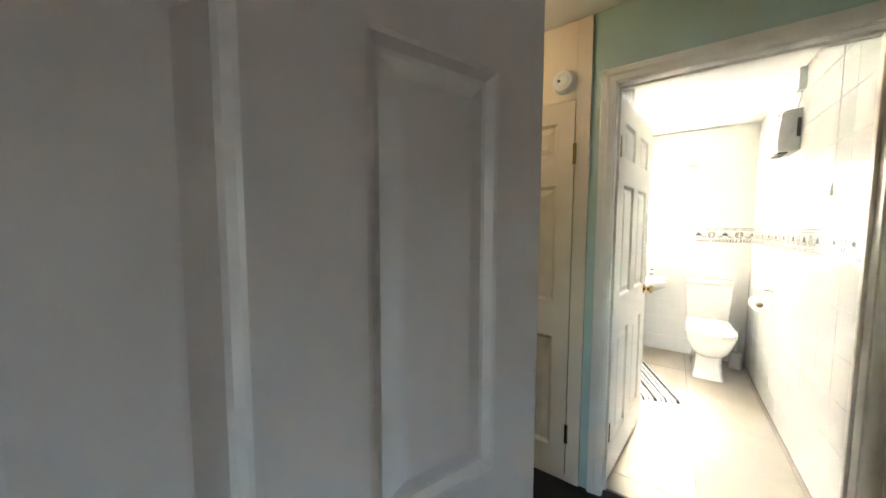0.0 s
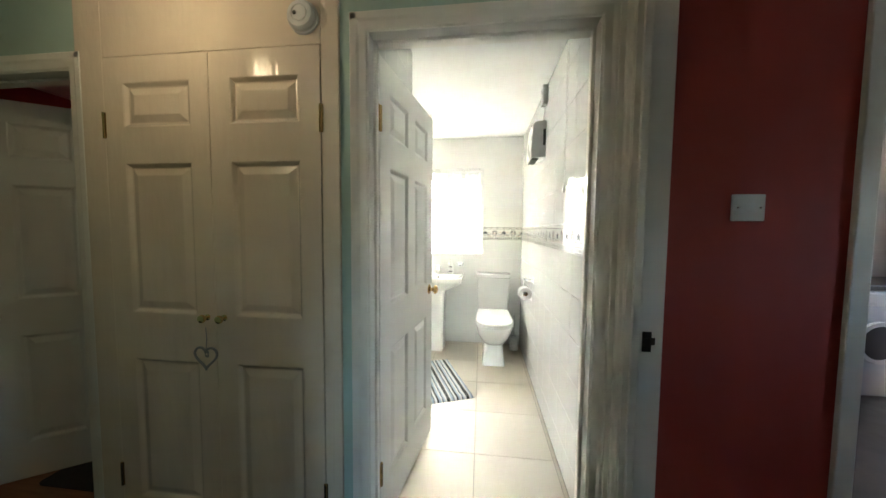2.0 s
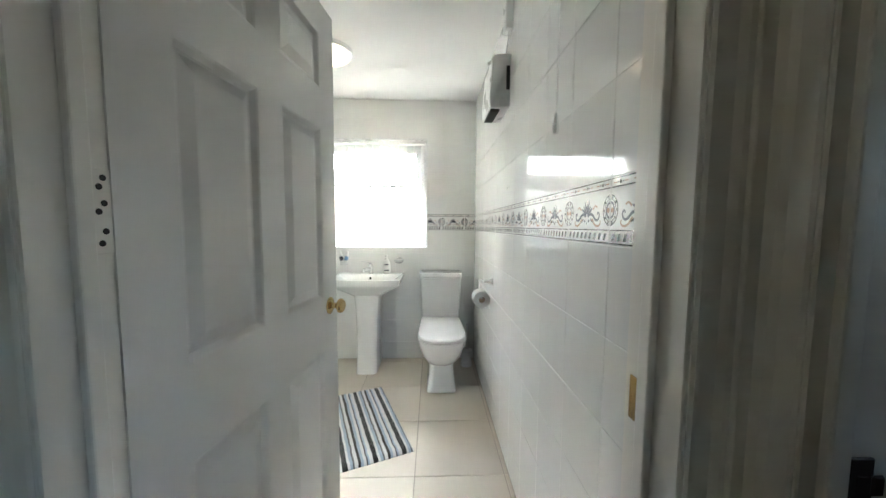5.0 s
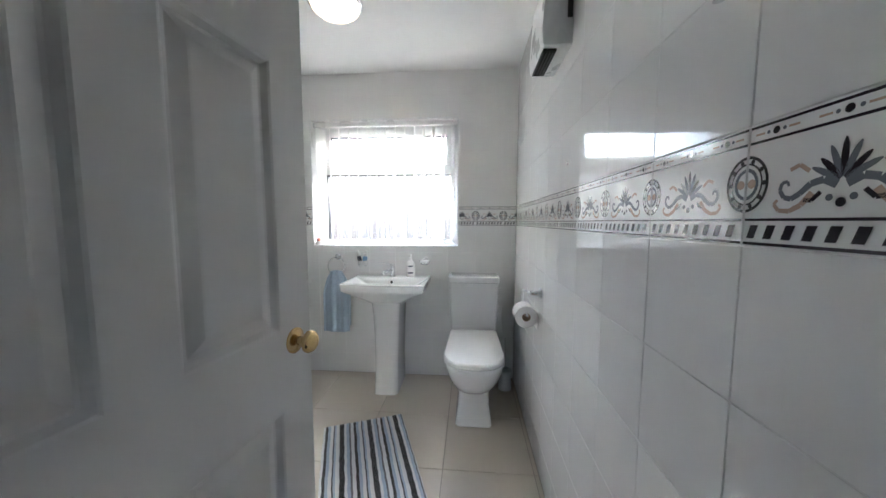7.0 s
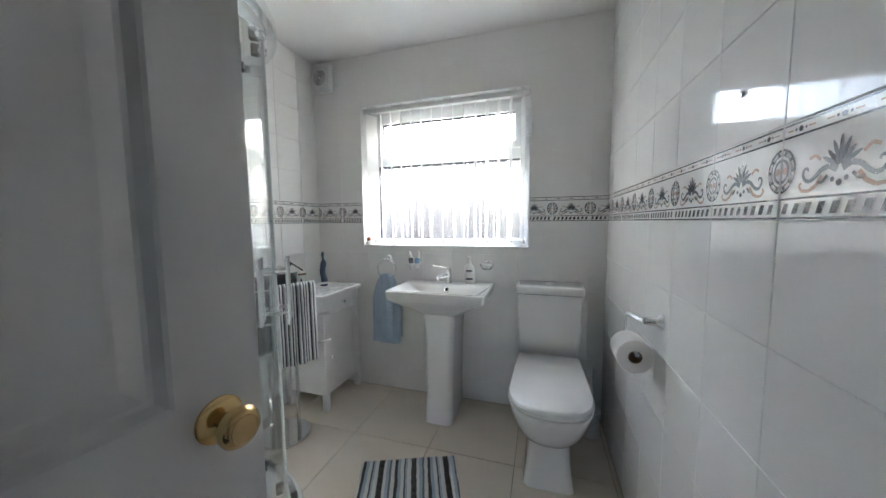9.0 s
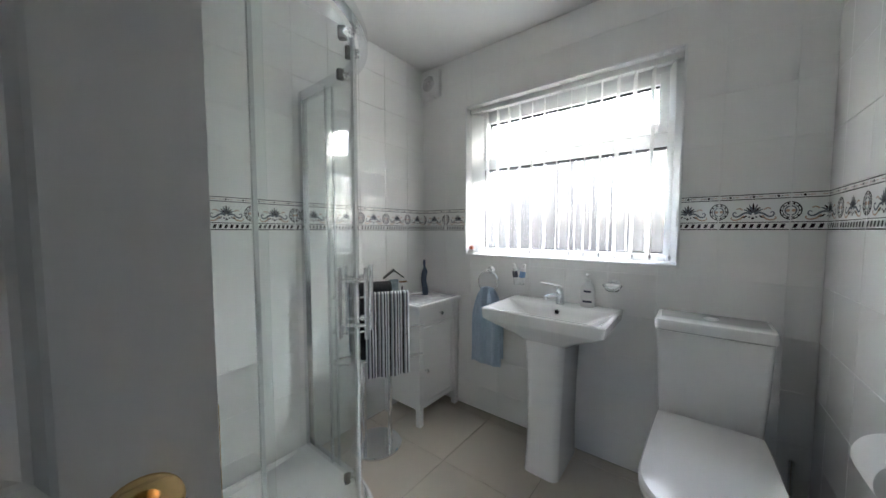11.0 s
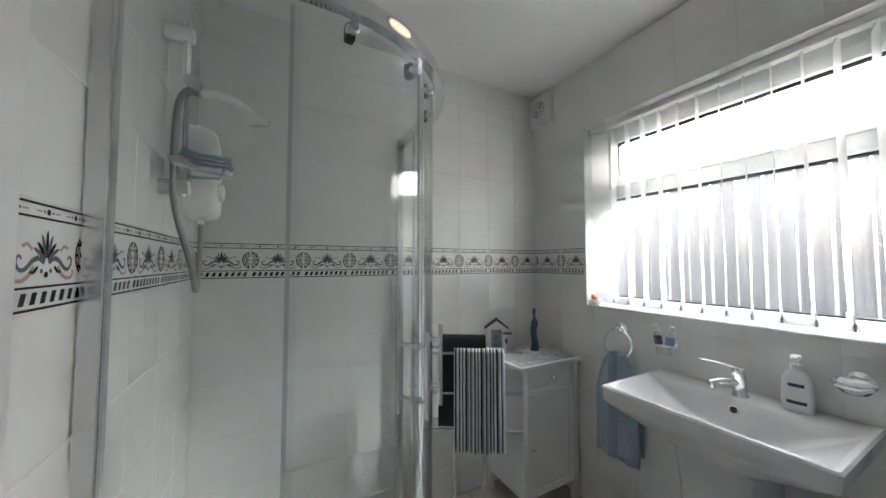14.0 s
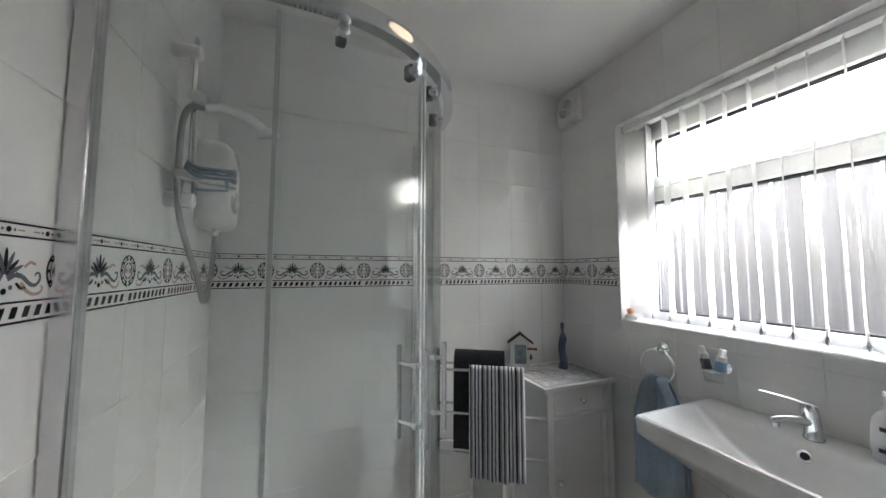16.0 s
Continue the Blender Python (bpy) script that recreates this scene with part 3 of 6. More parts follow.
def knob(parent, x, z, s, t, r=0.026):
    """A turned brass knob on its rose; s: the face (-1 or 1)."""
    bm = bmesh.new()
    lathe(bm, ((0, 0), (0.031, 0), (0.031, 0.003), (0.027, 0.006), (0.018, 0.008), (0.011, 0.011), (0.010, 0.024), (0.016, 0.029), (r, 0.036), (r + 0.001, 0.043), (r - 0.003, 0.050), (r - 0.008, 0.053), (r - 0.010, 0.0515), (0, 0.053)),
          28, (x, s * t / 2, z), (0, s, 0))
    return part("door_knob", bm, BRASS, parent, "polished brass knob", True)


def hinge(parent, x, y, z, tall=0.1):
    bm = bmesh.new()
    rod(bm, (x, y, z), (x, y, z + tall), 0.006, 10)
    box(bm, x - 0.001, x + 0.002, y, y + 0.033, z, z + tall)
    box(bm, x - 0.028, x, y - 0.001, y + 0.001, z, z + tall)
    for k in (0.2, 0.5, 0.8):
        rod(bm, (x - 0.002, y + 0.02, z + tall * k), (x + 0.004, y + 0.02, z + tall * k), 0.003, 8)
    return part("hinge", bm, BRASS, parent, "brass butt hinge")


# bathroom door, standing open into the room; the leaf's face towards the tiled wall runs from the hinge to the free edge
tb = 0.036
fx, fy, gx, gy = -0.222, 1.822, -0.127, 2.578
turn = math.degrees(math.atan2(gy - fy, gx - fx))
wb = math.hypot(gx - fx, gy - fy)
nx, ny = math.sin(radians(turn)), -math.cos(radians(turn))      # normal of the face that looks to the tiled wall
door = thing("door_1", "white six-panel bathroom door standing open", "door", (fx - nx * tb / 2, fy - ny * tb / 2, 0.008), turn, kind="structure")
cs = [(0.108, wb / 2 - 0.05), (wb / 2 + 0.05, wb - 0.108)]
leaf = part("door_leaf", panel_leaf(wb, 1.975, tb, cs, SIX, None), DOOR_WHITE, door)
knob(leaf, wb - 0.06, 0.928, -1, tb)
knob(leaf, wb - 0.06, 0.928, 1, tb)
bm = one_box(wb - 0.001, wb + 0.002, -0.011, 0.011, 0.85, 1.0, 0.0008, 1)
part("latch_plate", bm, BRASS, leaf, "brass latch plate")
for z in (0.22, 1.68):
    hinge(leaf, 0.002, -tb / 2 - 0.004, z)

# bedroom door, open into the bedroom past a right angle
tb2, w2 = 0.042, 0.70
door = thing("door_2", "white six-panel bedroom door standing wide open", "door", (-0.170 - 0.94 * 0.021, 0.542 + 0.342 * 0.021, 0.008), 250, kind="structure")
cs = [(0.095, 0.292), (0.408, 0.605)]
leaf = part("door_leaf", panel_leaf(w2, 1.975, tb2, cs, SIX, None), DOOR_WHITE, door)
knob(leaf, w2 - 0.06, 0.95, 1, tb2)
knob(leaf, w2 - 0.06, 0.95, -1, tb2)

# side room door, ajar inside
door = thing("door_3", "white six-panel side room door standing ajar", "door", (SX0 + 0.025, 1.845, 0.008), 38, kind="structure")
leaf = part("door_leaf", panel_leaf(0.75, 1.905, 0.036, [(0.108, 0.325), (0.425, 0.642)], [(0.19, 0.745), (0.93, 1.5), (1.63, 1.8)], None), DOOR_WHITE, door)
hinge(leaf, 0.0, -0.02, 1.62)
knob(leaf, 0.69, 0.93, -1, 0.036)

# dark mat inside the side doorway
mat_ = thing("door_mat", "dark charcoal door mat on the reddish wooden floor", "door mat", (-1.77, 1.965, 0))
bm = bmesh.new()
loft(bm, [rrect(-0.26, 0.26, -0.1, 0.1, z, r) for z, r in ((0.0, 0.03), (0.005, 0.03), (0.0065, 0.027))])
part("mat_body", bm, CARPET, mat_)

# ------------------------------------------------------------------ hall cupboard
cup = thing("cupboard", "built-in hall cupboard with cream white gloss panel doors", "cupboard")
bm = bmesh.new()
box(bm, -1.432, -1.308, CUP_Y, CUP_Y + 0.06, 0, CEILING, 0.003)
box(bm, -0.402, -0.335, CUP_Y, CUP_Y + 0.06, 0, CEILING, 0.003)
box(bm, -1.308, -0.402, CUP_Y, CUP_Y + 0.04, 1.966, CEILING, 0.002)
box(bm, -1.308, -0.402, CUP_Y + 0.004, CUP_Y + 0.05, 0, 0.032)
part("face_frame", bm, CUP_WHITE, cup)
part("carcass_back", one_box(-1.308, -0.402, CUP_Y + 0.5, CUP_Y + 0.52, 0, CEILING), PLAIN, cup)
for k, (a, b) in enumerate(((-1.303, -0.8495), (-0.8465, -0.405))):
    w = b - a
    d = part("cupboard_door", panel_leaf(w, 1.928, 0.03, [(0.083, w - 0.08)], [(0.14, 0.735), (0.925, 1.52), (1.66, 1.83)], None), CUP_WHITE, cup)
    d.matrix_basis = pose(a, CUP_Y + 0.012, 0.034)
    bm = bmesh.new()
    kx = w - 0.035 if k == 0 else 0.035
    lathe(bm, ((0, 0), (0.012, 0), (0.012, 0.003), (0.006, 0.006), (0.006, 0.014), (0.014, 0.02), (0.0165, 0.027), (0.014, 0.034), (0.006, 0.038), (0, 0.038)), 20, (kx, -0.015, 0.918), (0, -1, 0))
    part("cupboard_knob", bm, KNOB_GOLD, d, "small round brass knob", True)
    for z in (0.18, 1.62):
        bm = bmesh.new()
        hx = -0.003 if k == 0 else w + 0.003
        rod(bm, (hx, -0.018, z), (hx, -0.018, z + 0.1), 0.005, 8)
        box(bm, hx - 0.008, hx + 0.008, -0.016, -0.0135, z, z + 0.1)
        part("hinge", bm, BRASS, d, "dull brass hinge")
# wire heart hanging from the knob
heart = thing("heart_ornament", "silver grey wire heart hanging on a ribbon", "ornament", (-0.88, CUP_Y - 0.022, 0.80))
pts = []
for i in range(40):
    a = 2 * math.pi * i / 40
    pts.append((0.0030 * 16 * math.sin(a) ** 3, 0, 0.0030 * (13 * math.cos(a) - 5 * math.cos(2 * a) - 2 * math.cos(3 * a) - math.cos(4 * a))))
part("heart", tube(bmesh.new(), pts, 0.0045, 8, True), WICKER, heart)
part("ribbon", tube(bmesh.new(), ((0, 0, 0.012), (0.002, 0.004, 0.07), (-0.001, 0.004, 0.115)), 0.0015, 6), WICKER, heart)
part("ribbon_bow", tube(bmesh.new(), [(0.02 * math.sin(a) * math.cos(a / 2), -0.004, 0.012 + 0.012 * math.sin(2 * a)) for a in [i * math.pi / 8 for i in range(16)]], 0.0016, 6, True), WICKER, heart)
# smoke detector
det = thing("smoke_detector", "round white smoke alarm on the cupboard panel", "smoke detector", (-0.462, CUP_Y, 2.055))
part("base", lathe(bmesh.new(), ((0, 0), (0.056, 0), (0.056, 0.01), (0.052, 0.014)), 32, (0, 0, 0), (0, -1, 0)), PLASTIC, det, "", True)
part("cover", lathe(bmesh.new(), ((0.05, 0.012), (0.05, 0.026), (0.044, 0.034), (0.03, 0.036), (0.028, 0.033), (0.026, 0.036), (0, 0.037)), 32, (0, 0, 0), (0, -1, 0)), PLASTIC, det, "", True)
part("test_button", lathe(bmesh.new(), ((0, 0.035), (0.007, 0.035), (0.006, 0.04), (0, 0.04)), 12, (-0.016, 0, 0), (0, -1, 0)), DARK_GRILLE, det)

# light switch on the red wall
sw = thing("light_switch", "white plastic wall plate with two screws", "light switch", (1.013, 1.704, 1.381))
part("plate", one_box(-0.047, 0.047, -0.009, 0.0, -0.042, 0.042, 0.003), PLASTIC, sw)
part("rocker", one_box(-0.012, 0.012, -0.0098, -0.008, -0.012, 0.012, 0.0008, 1), PLASTIC, sw)
for x in (-0.032, 0.032):
    part("screw", lathe(bmesh.new(), ((0, 0), (0.0035, 0), (0.003, 0.0015), (0, 0.0015)), 10, (x, -0.009, 0), (0, -1, 0)), CHROME, sw)

# hall pendant
PEND = (-0.912, 1.289, 2.068)
pend = thing("pendant_lamp", "moulded clear glass pendant shade with a warm bulb", "pendant lamp", PEND)
part("cord", tube(bmesh.new(), ((0, 0, 0.09), (0, 0, CEILING + 0.01 - PEND[2])), 0.004, 8), PLASTIC, pend)
part("ceiling_rose", lathe(bmesh.new(), ((0, -0.03), (0.02, -0.03), (0.042, -0.008), (0.045, 0), (0, 0)), 24, (0, 0, CEILING + 0.01 - PEND[2])), PLASTIC, pend, "", True)
bm = bmesh.new()
for j in range(7):
    z = 0.085 - 0.03 * j
    r = (0.033, 0.058, 0.073, 0.079, 0.076, 0.063, 0.041)[j]
    n = max(8, int(2 * math.pi * r / 0.026))
    for i in range(n):
        a = 2 * math.pi * (i + 0.5 * (j % 2)) / n
        bmesh.ops.create_icosphere(bm, subdivisions=1, radius=0.0155, matrix=Matrix.Translation((r * math.cos(a), r * math.sin(a), z)) @ Matrix.Diagonal((1, 1, 1.25, 1)))
part("glass_shade", bm, CRYSTAL, pend, "bobbled clear glass shade", True).visible_shadow = False
part("lamp_holder", lathe(bmesh.new(), ((0, 0.12), (0.012, 0.12), (0.018, 0.08), (0.016, 0.055), (0, 0.055)), 16), PLASTIC, pend)
part("bulb", lathe(bmesh.new(), ((0, 0.055), (0.012, 0.05), (0.022, 0.02), (0.026, -0.002), (0.02, -0.022), (0, -0.03)), 16), BULB, pend, "glowing warm bulb", True)

# kitchen units seen through the far opening
app = thing("washing_machine", "white front-loading washing machine", "washing machine", (3.28, 3.42, 0))
part("body", one_box(-0.3, 0.3, 0, 0.55, 0.02, 0.85, 0.01), APPLIANCE, app)
part("door_ring", lathe(bmesh.new(), ((0.13, 0), (0.17, 0), (0.165, 0.02), (0.135, 0.02)), 28, (0, 0, 0.45), (0, -1, 0)), PLASTIC, app, "", True)
part("door_glass", lathe(bmesh.new(), ((0, 0.01), (0.09, 0.012), (0.135, 0.004)), 28, (0, 0, 0.45), (0, -1, 0)), DARK_GRILLE, app, "dark round door glass", True)
part("control_panel", one_box(-0.29, 0.29, -0.01, 0.005, 0.74, 0.84, 0.004), PLASTIC, app)
tagged(part("worktop", one_box(2.6, 4.2, 3.4, 4.0, 0.865, 0.905, 0.005), DARK_TOP), "dark laminate kitchen worktop", "worktop")
cab = thing("kitchen_cabinet", "white kitchen base cabinet", "cabinet", (3.89, 3.42, 0))
part("body", one_box(-0.3, 0.3, 0.02, 0.56, 0.0, 0.865, 0.003), APPLIANCE, cab)
part("cabinet_door", one_box(-0.295, 0.295, 0, 0.02, 0.1, 0.86, 0.003), APPLIANCE, cab)


# ------------------------------------------------------------------ bathroom window
x0, x1, z0, z1 = WIN
win = thing("window_1", "white upvc window with a top opening light and streaked lower pane", "window", kind="structure")
FY = 4.388                                          # room face of the frame
bm = bmesh.new()
box(bm, x0, x0 + 0.055, FY, FY + 0.07, z0, z1, 0.006)
box(bm, x1 - 0.055, x1, FY, FY + 0.07, z0, z1, 0.006)
box(bm, x0 + 0.055, x1 - 0.055, FY, FY + 0.07, z0, z0 + 0.045, 0.006)
box(bm, x0 + 0.055, x1 - 0.055, FY, FY + 0.07, z1 - 0.05, z1, 0.006)
box(bm, x0 + 0.055, x1 - 0.055, FY, FY + 0.07, 1.605, 1.672, 0.006)
part("window_frame", bm, UPVC, win)
bm = bmesh.new()
sa, sb, sc, sd = x0 + 0.05, x1 - 0.05, 1.668, z1 - 0.045
for a in ((sa, sa + 0.05, sc, sd), (sb - 0.05, sb, sc, sd), (sa + 0.05, sb - 0.05, sc, sc + 0.05), (sa + 0.05, sb - 0.05, sd - 0.05, sd)):
    box(bm, a[0], a[1], FY - 0.018, FY + 0.05, a[2], a[3], 0.004)
sash = part("opening_sash", bm, UPVC, win)
bm = bmesh.new()
for a in ((sa + 0.05, sa + 0.056, sc + 0.05, sd - 0.05), (sb - 0.056, sb - 0.05, sc + 0.05, sd - 0.05), (sa + 0.05, sb - 0.05, sc + 0.05, sc + 0.056), (sa + 0.05, sb - 0.05, sd - 0.056, sd - 0.05)):
    box(bm, a[0], a[1], FY + 0.004, FY + 0.03, a[2], a[3])
part("gasket", bm, BLACK, sash, "black rubber gasket")
bm = bmesh.new()
la, lb, lc, ld = x0 + 0.055, x1 - 0.055, z0 + 0.045, 1.605
for a in ((la, la + 0.006, lc, ld), (lb - 0.006, lb, lc, ld), (la, lb, lc, lc + 0.006), (la, lb, ld - 0.006, ld)):
    box(bm, a[0], a[1], FY + 0.012, FY + 0.05, a[2], a[3])
part("gasket", bm, BLACK, win, "black rubber gasket")
up = part("pane", one_box(sa + 0.052, sb - 0.052, FY + 0.02, FY + 0.024, sc + 0.052, sd - 0.052), PANE, win, "clear upper pane")
lo = part("pane", one_box(la + 0.002, lb - 0.002, FY + 0.03, FY + 0.034, lc + 0.002, ld - 0.002), PATTERN_PANE, win, "streaked obscure lower pane")
up.visible_shadow = lo.visible_shadow = False
bm = bmesh.new()
box(bm, -0.375, -0.315, FY - 0.028, FY - 0.016, 1.676, 1.694, 0.004)
tube(bm, ((-0.345, FY - 0.03, 1.688), (-0.33, FY - 0.045, 1.69), (-0.29, FY - 0.05, 1.70), (-0.22, FY - 0.046, 1.722)), 0.008, 8)
part("window_handle", bm, UPVC, sash, "white espagnolette handle", True)
bm = bmesh.new()
box(bm, x0 + 0.001, x1 - 0.001, WY + 0.006, FY + 0.01, z0 - 0.02, z0 + 0.006, 0.003)
part("window_sill", bm, UPVC, win, "white tiled window sill")
bm = bmesh.new()
box(bm, x0 - 0.012, x0 + 0.005, WY + 0.006, FY + 0.01, z0 + 0.004, z1 - 0.004)
box(bm, x1 - 0.005, x1 + 0.012, WY + 0.006, FY + 0.01, z0 + 0.004, z1 - 0.004)
box(bm, x0 + 0.003, x1 - 0.003, WY + 0.006, FY + 0.01, z1 - 0.005, z1 + 0.012)
part("reveal_lining", bm, PLASTIC, win, "smooth white reveal lining")
bm = bmesh.new()
for a in ((x0 - 0.006, x0 + 0.004, z0 - 0.006, z1 + 0.006), (x1 - 0.004, x1 + 0.006, z0 - 0.006, z1 + 0.006), (x0 + 0.004, x1 - 0.004, z1 - 0.004, z1 + 0.006), (x0 + 0.004, x1 - 0.004, z0 - 0.006, z0 + 0.004)):
    box(bm, a[0], a[1], WY - 0.003, WY + 0.008, a[2], a[3], 0.002)
part("tile_trim", bm, UPVC, win, "white plastic tile trim")
tagged(part("blind_chain_cleat", one_box(x1 - 0.012, x1 - 0.002, WY + 0.01, WY + 0.03, 1.21, 1.29, 0.003), PLASTIC), "small white chain cleat in the window reveal", "chain cleat")

# vertical blind
BYL = 4.304
blind = thing("vertical_blind", "white fabric vertical blind with open slats", "window blind")
bm = bmesh.new()
box(bm, x0 + 0.012, x1 - 0.008, BYL - 0.02, BYL + 0.02, z1 - 0.036, z1 - 0.006, 0.003)
part("head_rail", bm, PLASTIC, blind, "white aluminium head rail")
part("end_cap", one_box(x0 + 0.004, x0 + 0.014, BYL - 0.022, BYL + 0.022, z1 - 0.038, z1 - 0.004, 0.003), SATIN, blind)
part("end_cap", one_box(x1 - 0.009, x1 + 0.0, BYL - 0.022, BYL + 0.022, z1 - 0.038, z1 - 0.004, 0.003), SATIN, blind)
NS = 15
ends = []
for i in range(NS):
    sx = x0 + 0.055 + (x1 - x0 - 0.10) * i / (NS - 1)
    ang = 108 + random.uniform(-3, 3) if i > 0 else 60
    zb = 1.075
    bm = bmesh.new()
    rows = 14
    for k in range(rows + 1):
        z = z1 - 0.045 + (zb - z1 + 0.045) * k / rows
        for u in (-0.0445, -0.02, 0.0, 0.02, 0.0445):
            bow = 0.0025 * (1 - (u / 0.0445) ** 2) + 0.0012 * math.sin(k * 0.9 + i)
            tw = radians(ang + 1.2 * math.sin(k * 0.35 + i * 1.7))
            bm.verts.new((sx + u * math.cos(tw) - bow * math.sin(tw), BYL + u * math.sin(tw) + bow * math.cos(tw), z))
    bm.verts.ensure_lookup_table()
    for k in range(rows):
        for j in range(4):
            a = k * 5 + j
            bm.faces.new((bm.verts[a], bm.verts[a + 1], bm.verts[a + 6], bm.verts[a + 5]))
    for v in bmesh.ops.extrude_face_region(bm, geom=bm.faces[:])["geom"]:
        if isinstance(v, bmesh.types.BMVert):
            v.co += Vector((math.sin(radians(ang)), -math.cos(radians(ang)), 0)) * 0.0007
    slat = part("slat", bm, BLIND, blind)
    c, s = math.cos(radians(ang)), math.sin(radians(ang))
    bm = bmesh.new()
    loft(bm, [[(sx + u * c - w * s, BYL + u * s + w * c, z) for u, w in ((-0.042, -0.0022), (0.042, -0.0022), (0.042, 0.0022), (-0.042, 0.0022))] for z in (zb - 0.004, zb + 0.03)])
    part("slat_weight", bm, PLASTIC, slat, "white bottom weight")
    bm = bmesh.new()
    px, py = sx - 0.0455 * c, BYL - 0.0455 * s
    lathe(bm, ((0, -0.022), (0.004, -0.017), (0.0055, -0.006), (0.004, 0.004), (0, 0.01)), 8, (px, py, zb - 0.002))
    part("chain_clip", bm, SATIN, slat, "grey chain clip")
    ends.append((px, py))
    bm = bmesh.new()
    rod(bm, (sx, BYL, z1 - 0.05), (sx, BYL, z1 - 0.03), 0.004, 6)
    part("hanger", bm, PLASTIC, slat)
for (ax, ay), (bx, by) in zip(ends, ends[1:]):
    pts = [(ax + (bx - ax) * q, ay + (by - ay) * q, 1.078 - 0.03 * math.sin(math.pi * q)) for q in [k / 10 for k in range(11)]]
    bm = tube(bmesh.new(), pts, 0.0012, 5)
    for p in pts[::1]:
        bmesh.ops.create_icosphere(bm, subdivisions=1, radius=0.0022, matrix=Matrix.Translation(p))
    part("bead_chain", bm, PLASTIC, blind)

# outside: ground and a boarded fence close to the window
structure("ground", one_box(-300, 300, -300, 400, -0.4, -0.2), GRASS, "grey gravel ground round the house", "ground")
# unseen outer wall, carried up to 5 m to keep skylight off the fence
bm = bmesh.new()
box(bm, -3.4, 3.3, 4.30, 4.50, CEILING + 0.14, 5.0)
box(bm, -3.4, -1.46, 4.30, 4.50, -0.2, CEILING + 0.14)
box(bm, 0.76, 3.3, 4.30, 4.50, -0.2, CEILING + 0.14)
structure("wall_outside", bm, PLAIN, "plain unseen outer wall, raised to shade the fence", "wall")
fence = thing("fence", "weathered grey board fence behind the window", "fence")
for i in range(34):
    fx0 = -2.4 + 0.125 * i
    part("board", one_box(fx0, fx0 + 0.112, 5.2 + 0.012 * (i % 2), 5.22 + 0.012 * (i % 2), -0.2, 1.87 + 0.01 * random.random(), 0.003, 1), FENCE_WOOD, fence)

# ------------------------------------------------------------------ washbasin
basin = thing("washbasin", "white ceramic pedestal washbasin with a wide rectangular bowl", "washbasin", (-0.298, WY, 0))
hw, dp, ztop = 0.288, 0.402, 0.805
bm = bmesh.new()
rings = []
N = 5
for z, ix, iy0, iy1, r in ((0.61, 0.215, 0.15, 0.03, 0.04), (0.64, 0.185, 0.11, 0.015, 0.05), (0.685, 0.115, 0.065, 0.0, 0.06), (0.72, 0.06, 0.03, 0, 0.04), (0.742, 0.022, 0.008, 0, 0.025), (0.755, 0.006, 0.0, 0, 0.014), (ztop - 0.006, 0.0, 0.0, 0, 0.012), (ztop, 0.005, 0.005, 0, 0.012)):
    rings.append(rrect(-hw + ix, hw - ix, -dp + iy0, -0.002 - iy1, z, (0.004, 0.004, r, r), N))
for z, ix, iy0, iy1, r in ((ztop, 0.016, 0.018, 0.115, 0.012), (ztop - 0.004, 0.021, 0.024, 0.12, 0.014), (ztop - 0.03, 0.06, 0.045, 0.13, 0.03), (ztop - 0.075, 0.13, 0.085, 0.145, 0.04), (ztop - 0.10, 0.19, 0.12, 0.16, 0.045), (ztop - 0.106, 0.24, 0.16, 0.19, 0.02)):
    rings.append(rrect(-hw + ix, hw - ix, -dp + iy0, -0.002 - iy1, z, r, N))
part("bowl", loft(bm, rings), CERAMIC, basin, "", True)
bm = bmesh.new()
loft(bm, [rrect(-a, a, -b0, -0.03, z, (0.01, 0.01, 0.035, 0.035)) for z, a, b0 in ((0.0, 0.083, 0.325), (0.004, 0.086, 0.328), (0.02, 0.085, 0.325), (0.2, 0.082, 0.305), (0.4, 0.086, 0.30), (0.55, 0.092, 0.302), (0.63, 0.098, 0.307), (0.665, 0.101, 0.31))])
part("pedestal", bm, CERAMIC, basin, "", True)
bm = bmesh.new()
lathe(bm, ((0.0085, 0.002), (0.0155, 0.003), (0.0165, 0.0), (0.0155, -0.003)), 24, (0.006, -0.1325, 0.773), (0, -1, 0.35))
part("overflow_ring", bm, CHROME, basin, "chrome overflow ring", True)
# solid black disc in place of the overflow's shaded depth
part("overflow_hole_shade", lathe(bmesh.new(), ((0, 0.0), (0.0125, 0.0), (0.0125, 0.0022), (0, 0.0022)), 20, (0.006, -0.1325, 0.773), (0, -1, 0.35)), BLACK, basin)
part("waste", lathe(bmesh.new(), ((0, 0), (0.03, 0), (0.03, 0.002), (0.024, 0.005), (0, 0.006)), 24, (0, -0.255, ztop - 0.106)), CHROME, basin, "chrome waste", True)
# tap
tap = thing("basin_tap", "chrome single-lever mixer tap on the basin", "tap", (-0.295, 4.172, ztop), -38)
tap.matrix_basis = tap.matrix_basis @ Matrix.Diagonal((0.86, 0.82, 0.96, 1))
bm = bmesh.new()
loft(bm, [[(r * math.cos(2 * math.pi * k / 20), y0 + r * ky * math.sin(2 * math.pi * k / 20), z) for k in range(20)] for z, r, ky, y0 in ((0, 0.027, 1, 0), (0.006, 0.027, 1, 0), (0.012, 0.024, 1, 0), (0.05, 0.022, 1, -0.002), (0.075, 0.023, 1.05, -0.006), (0.092, 0.021, 1.0, -0.008), (0.1, 0.012, 1, -0.008))])
part("tap_body", bm, CHROME, tap, "", True)
bm = bmesh.new()
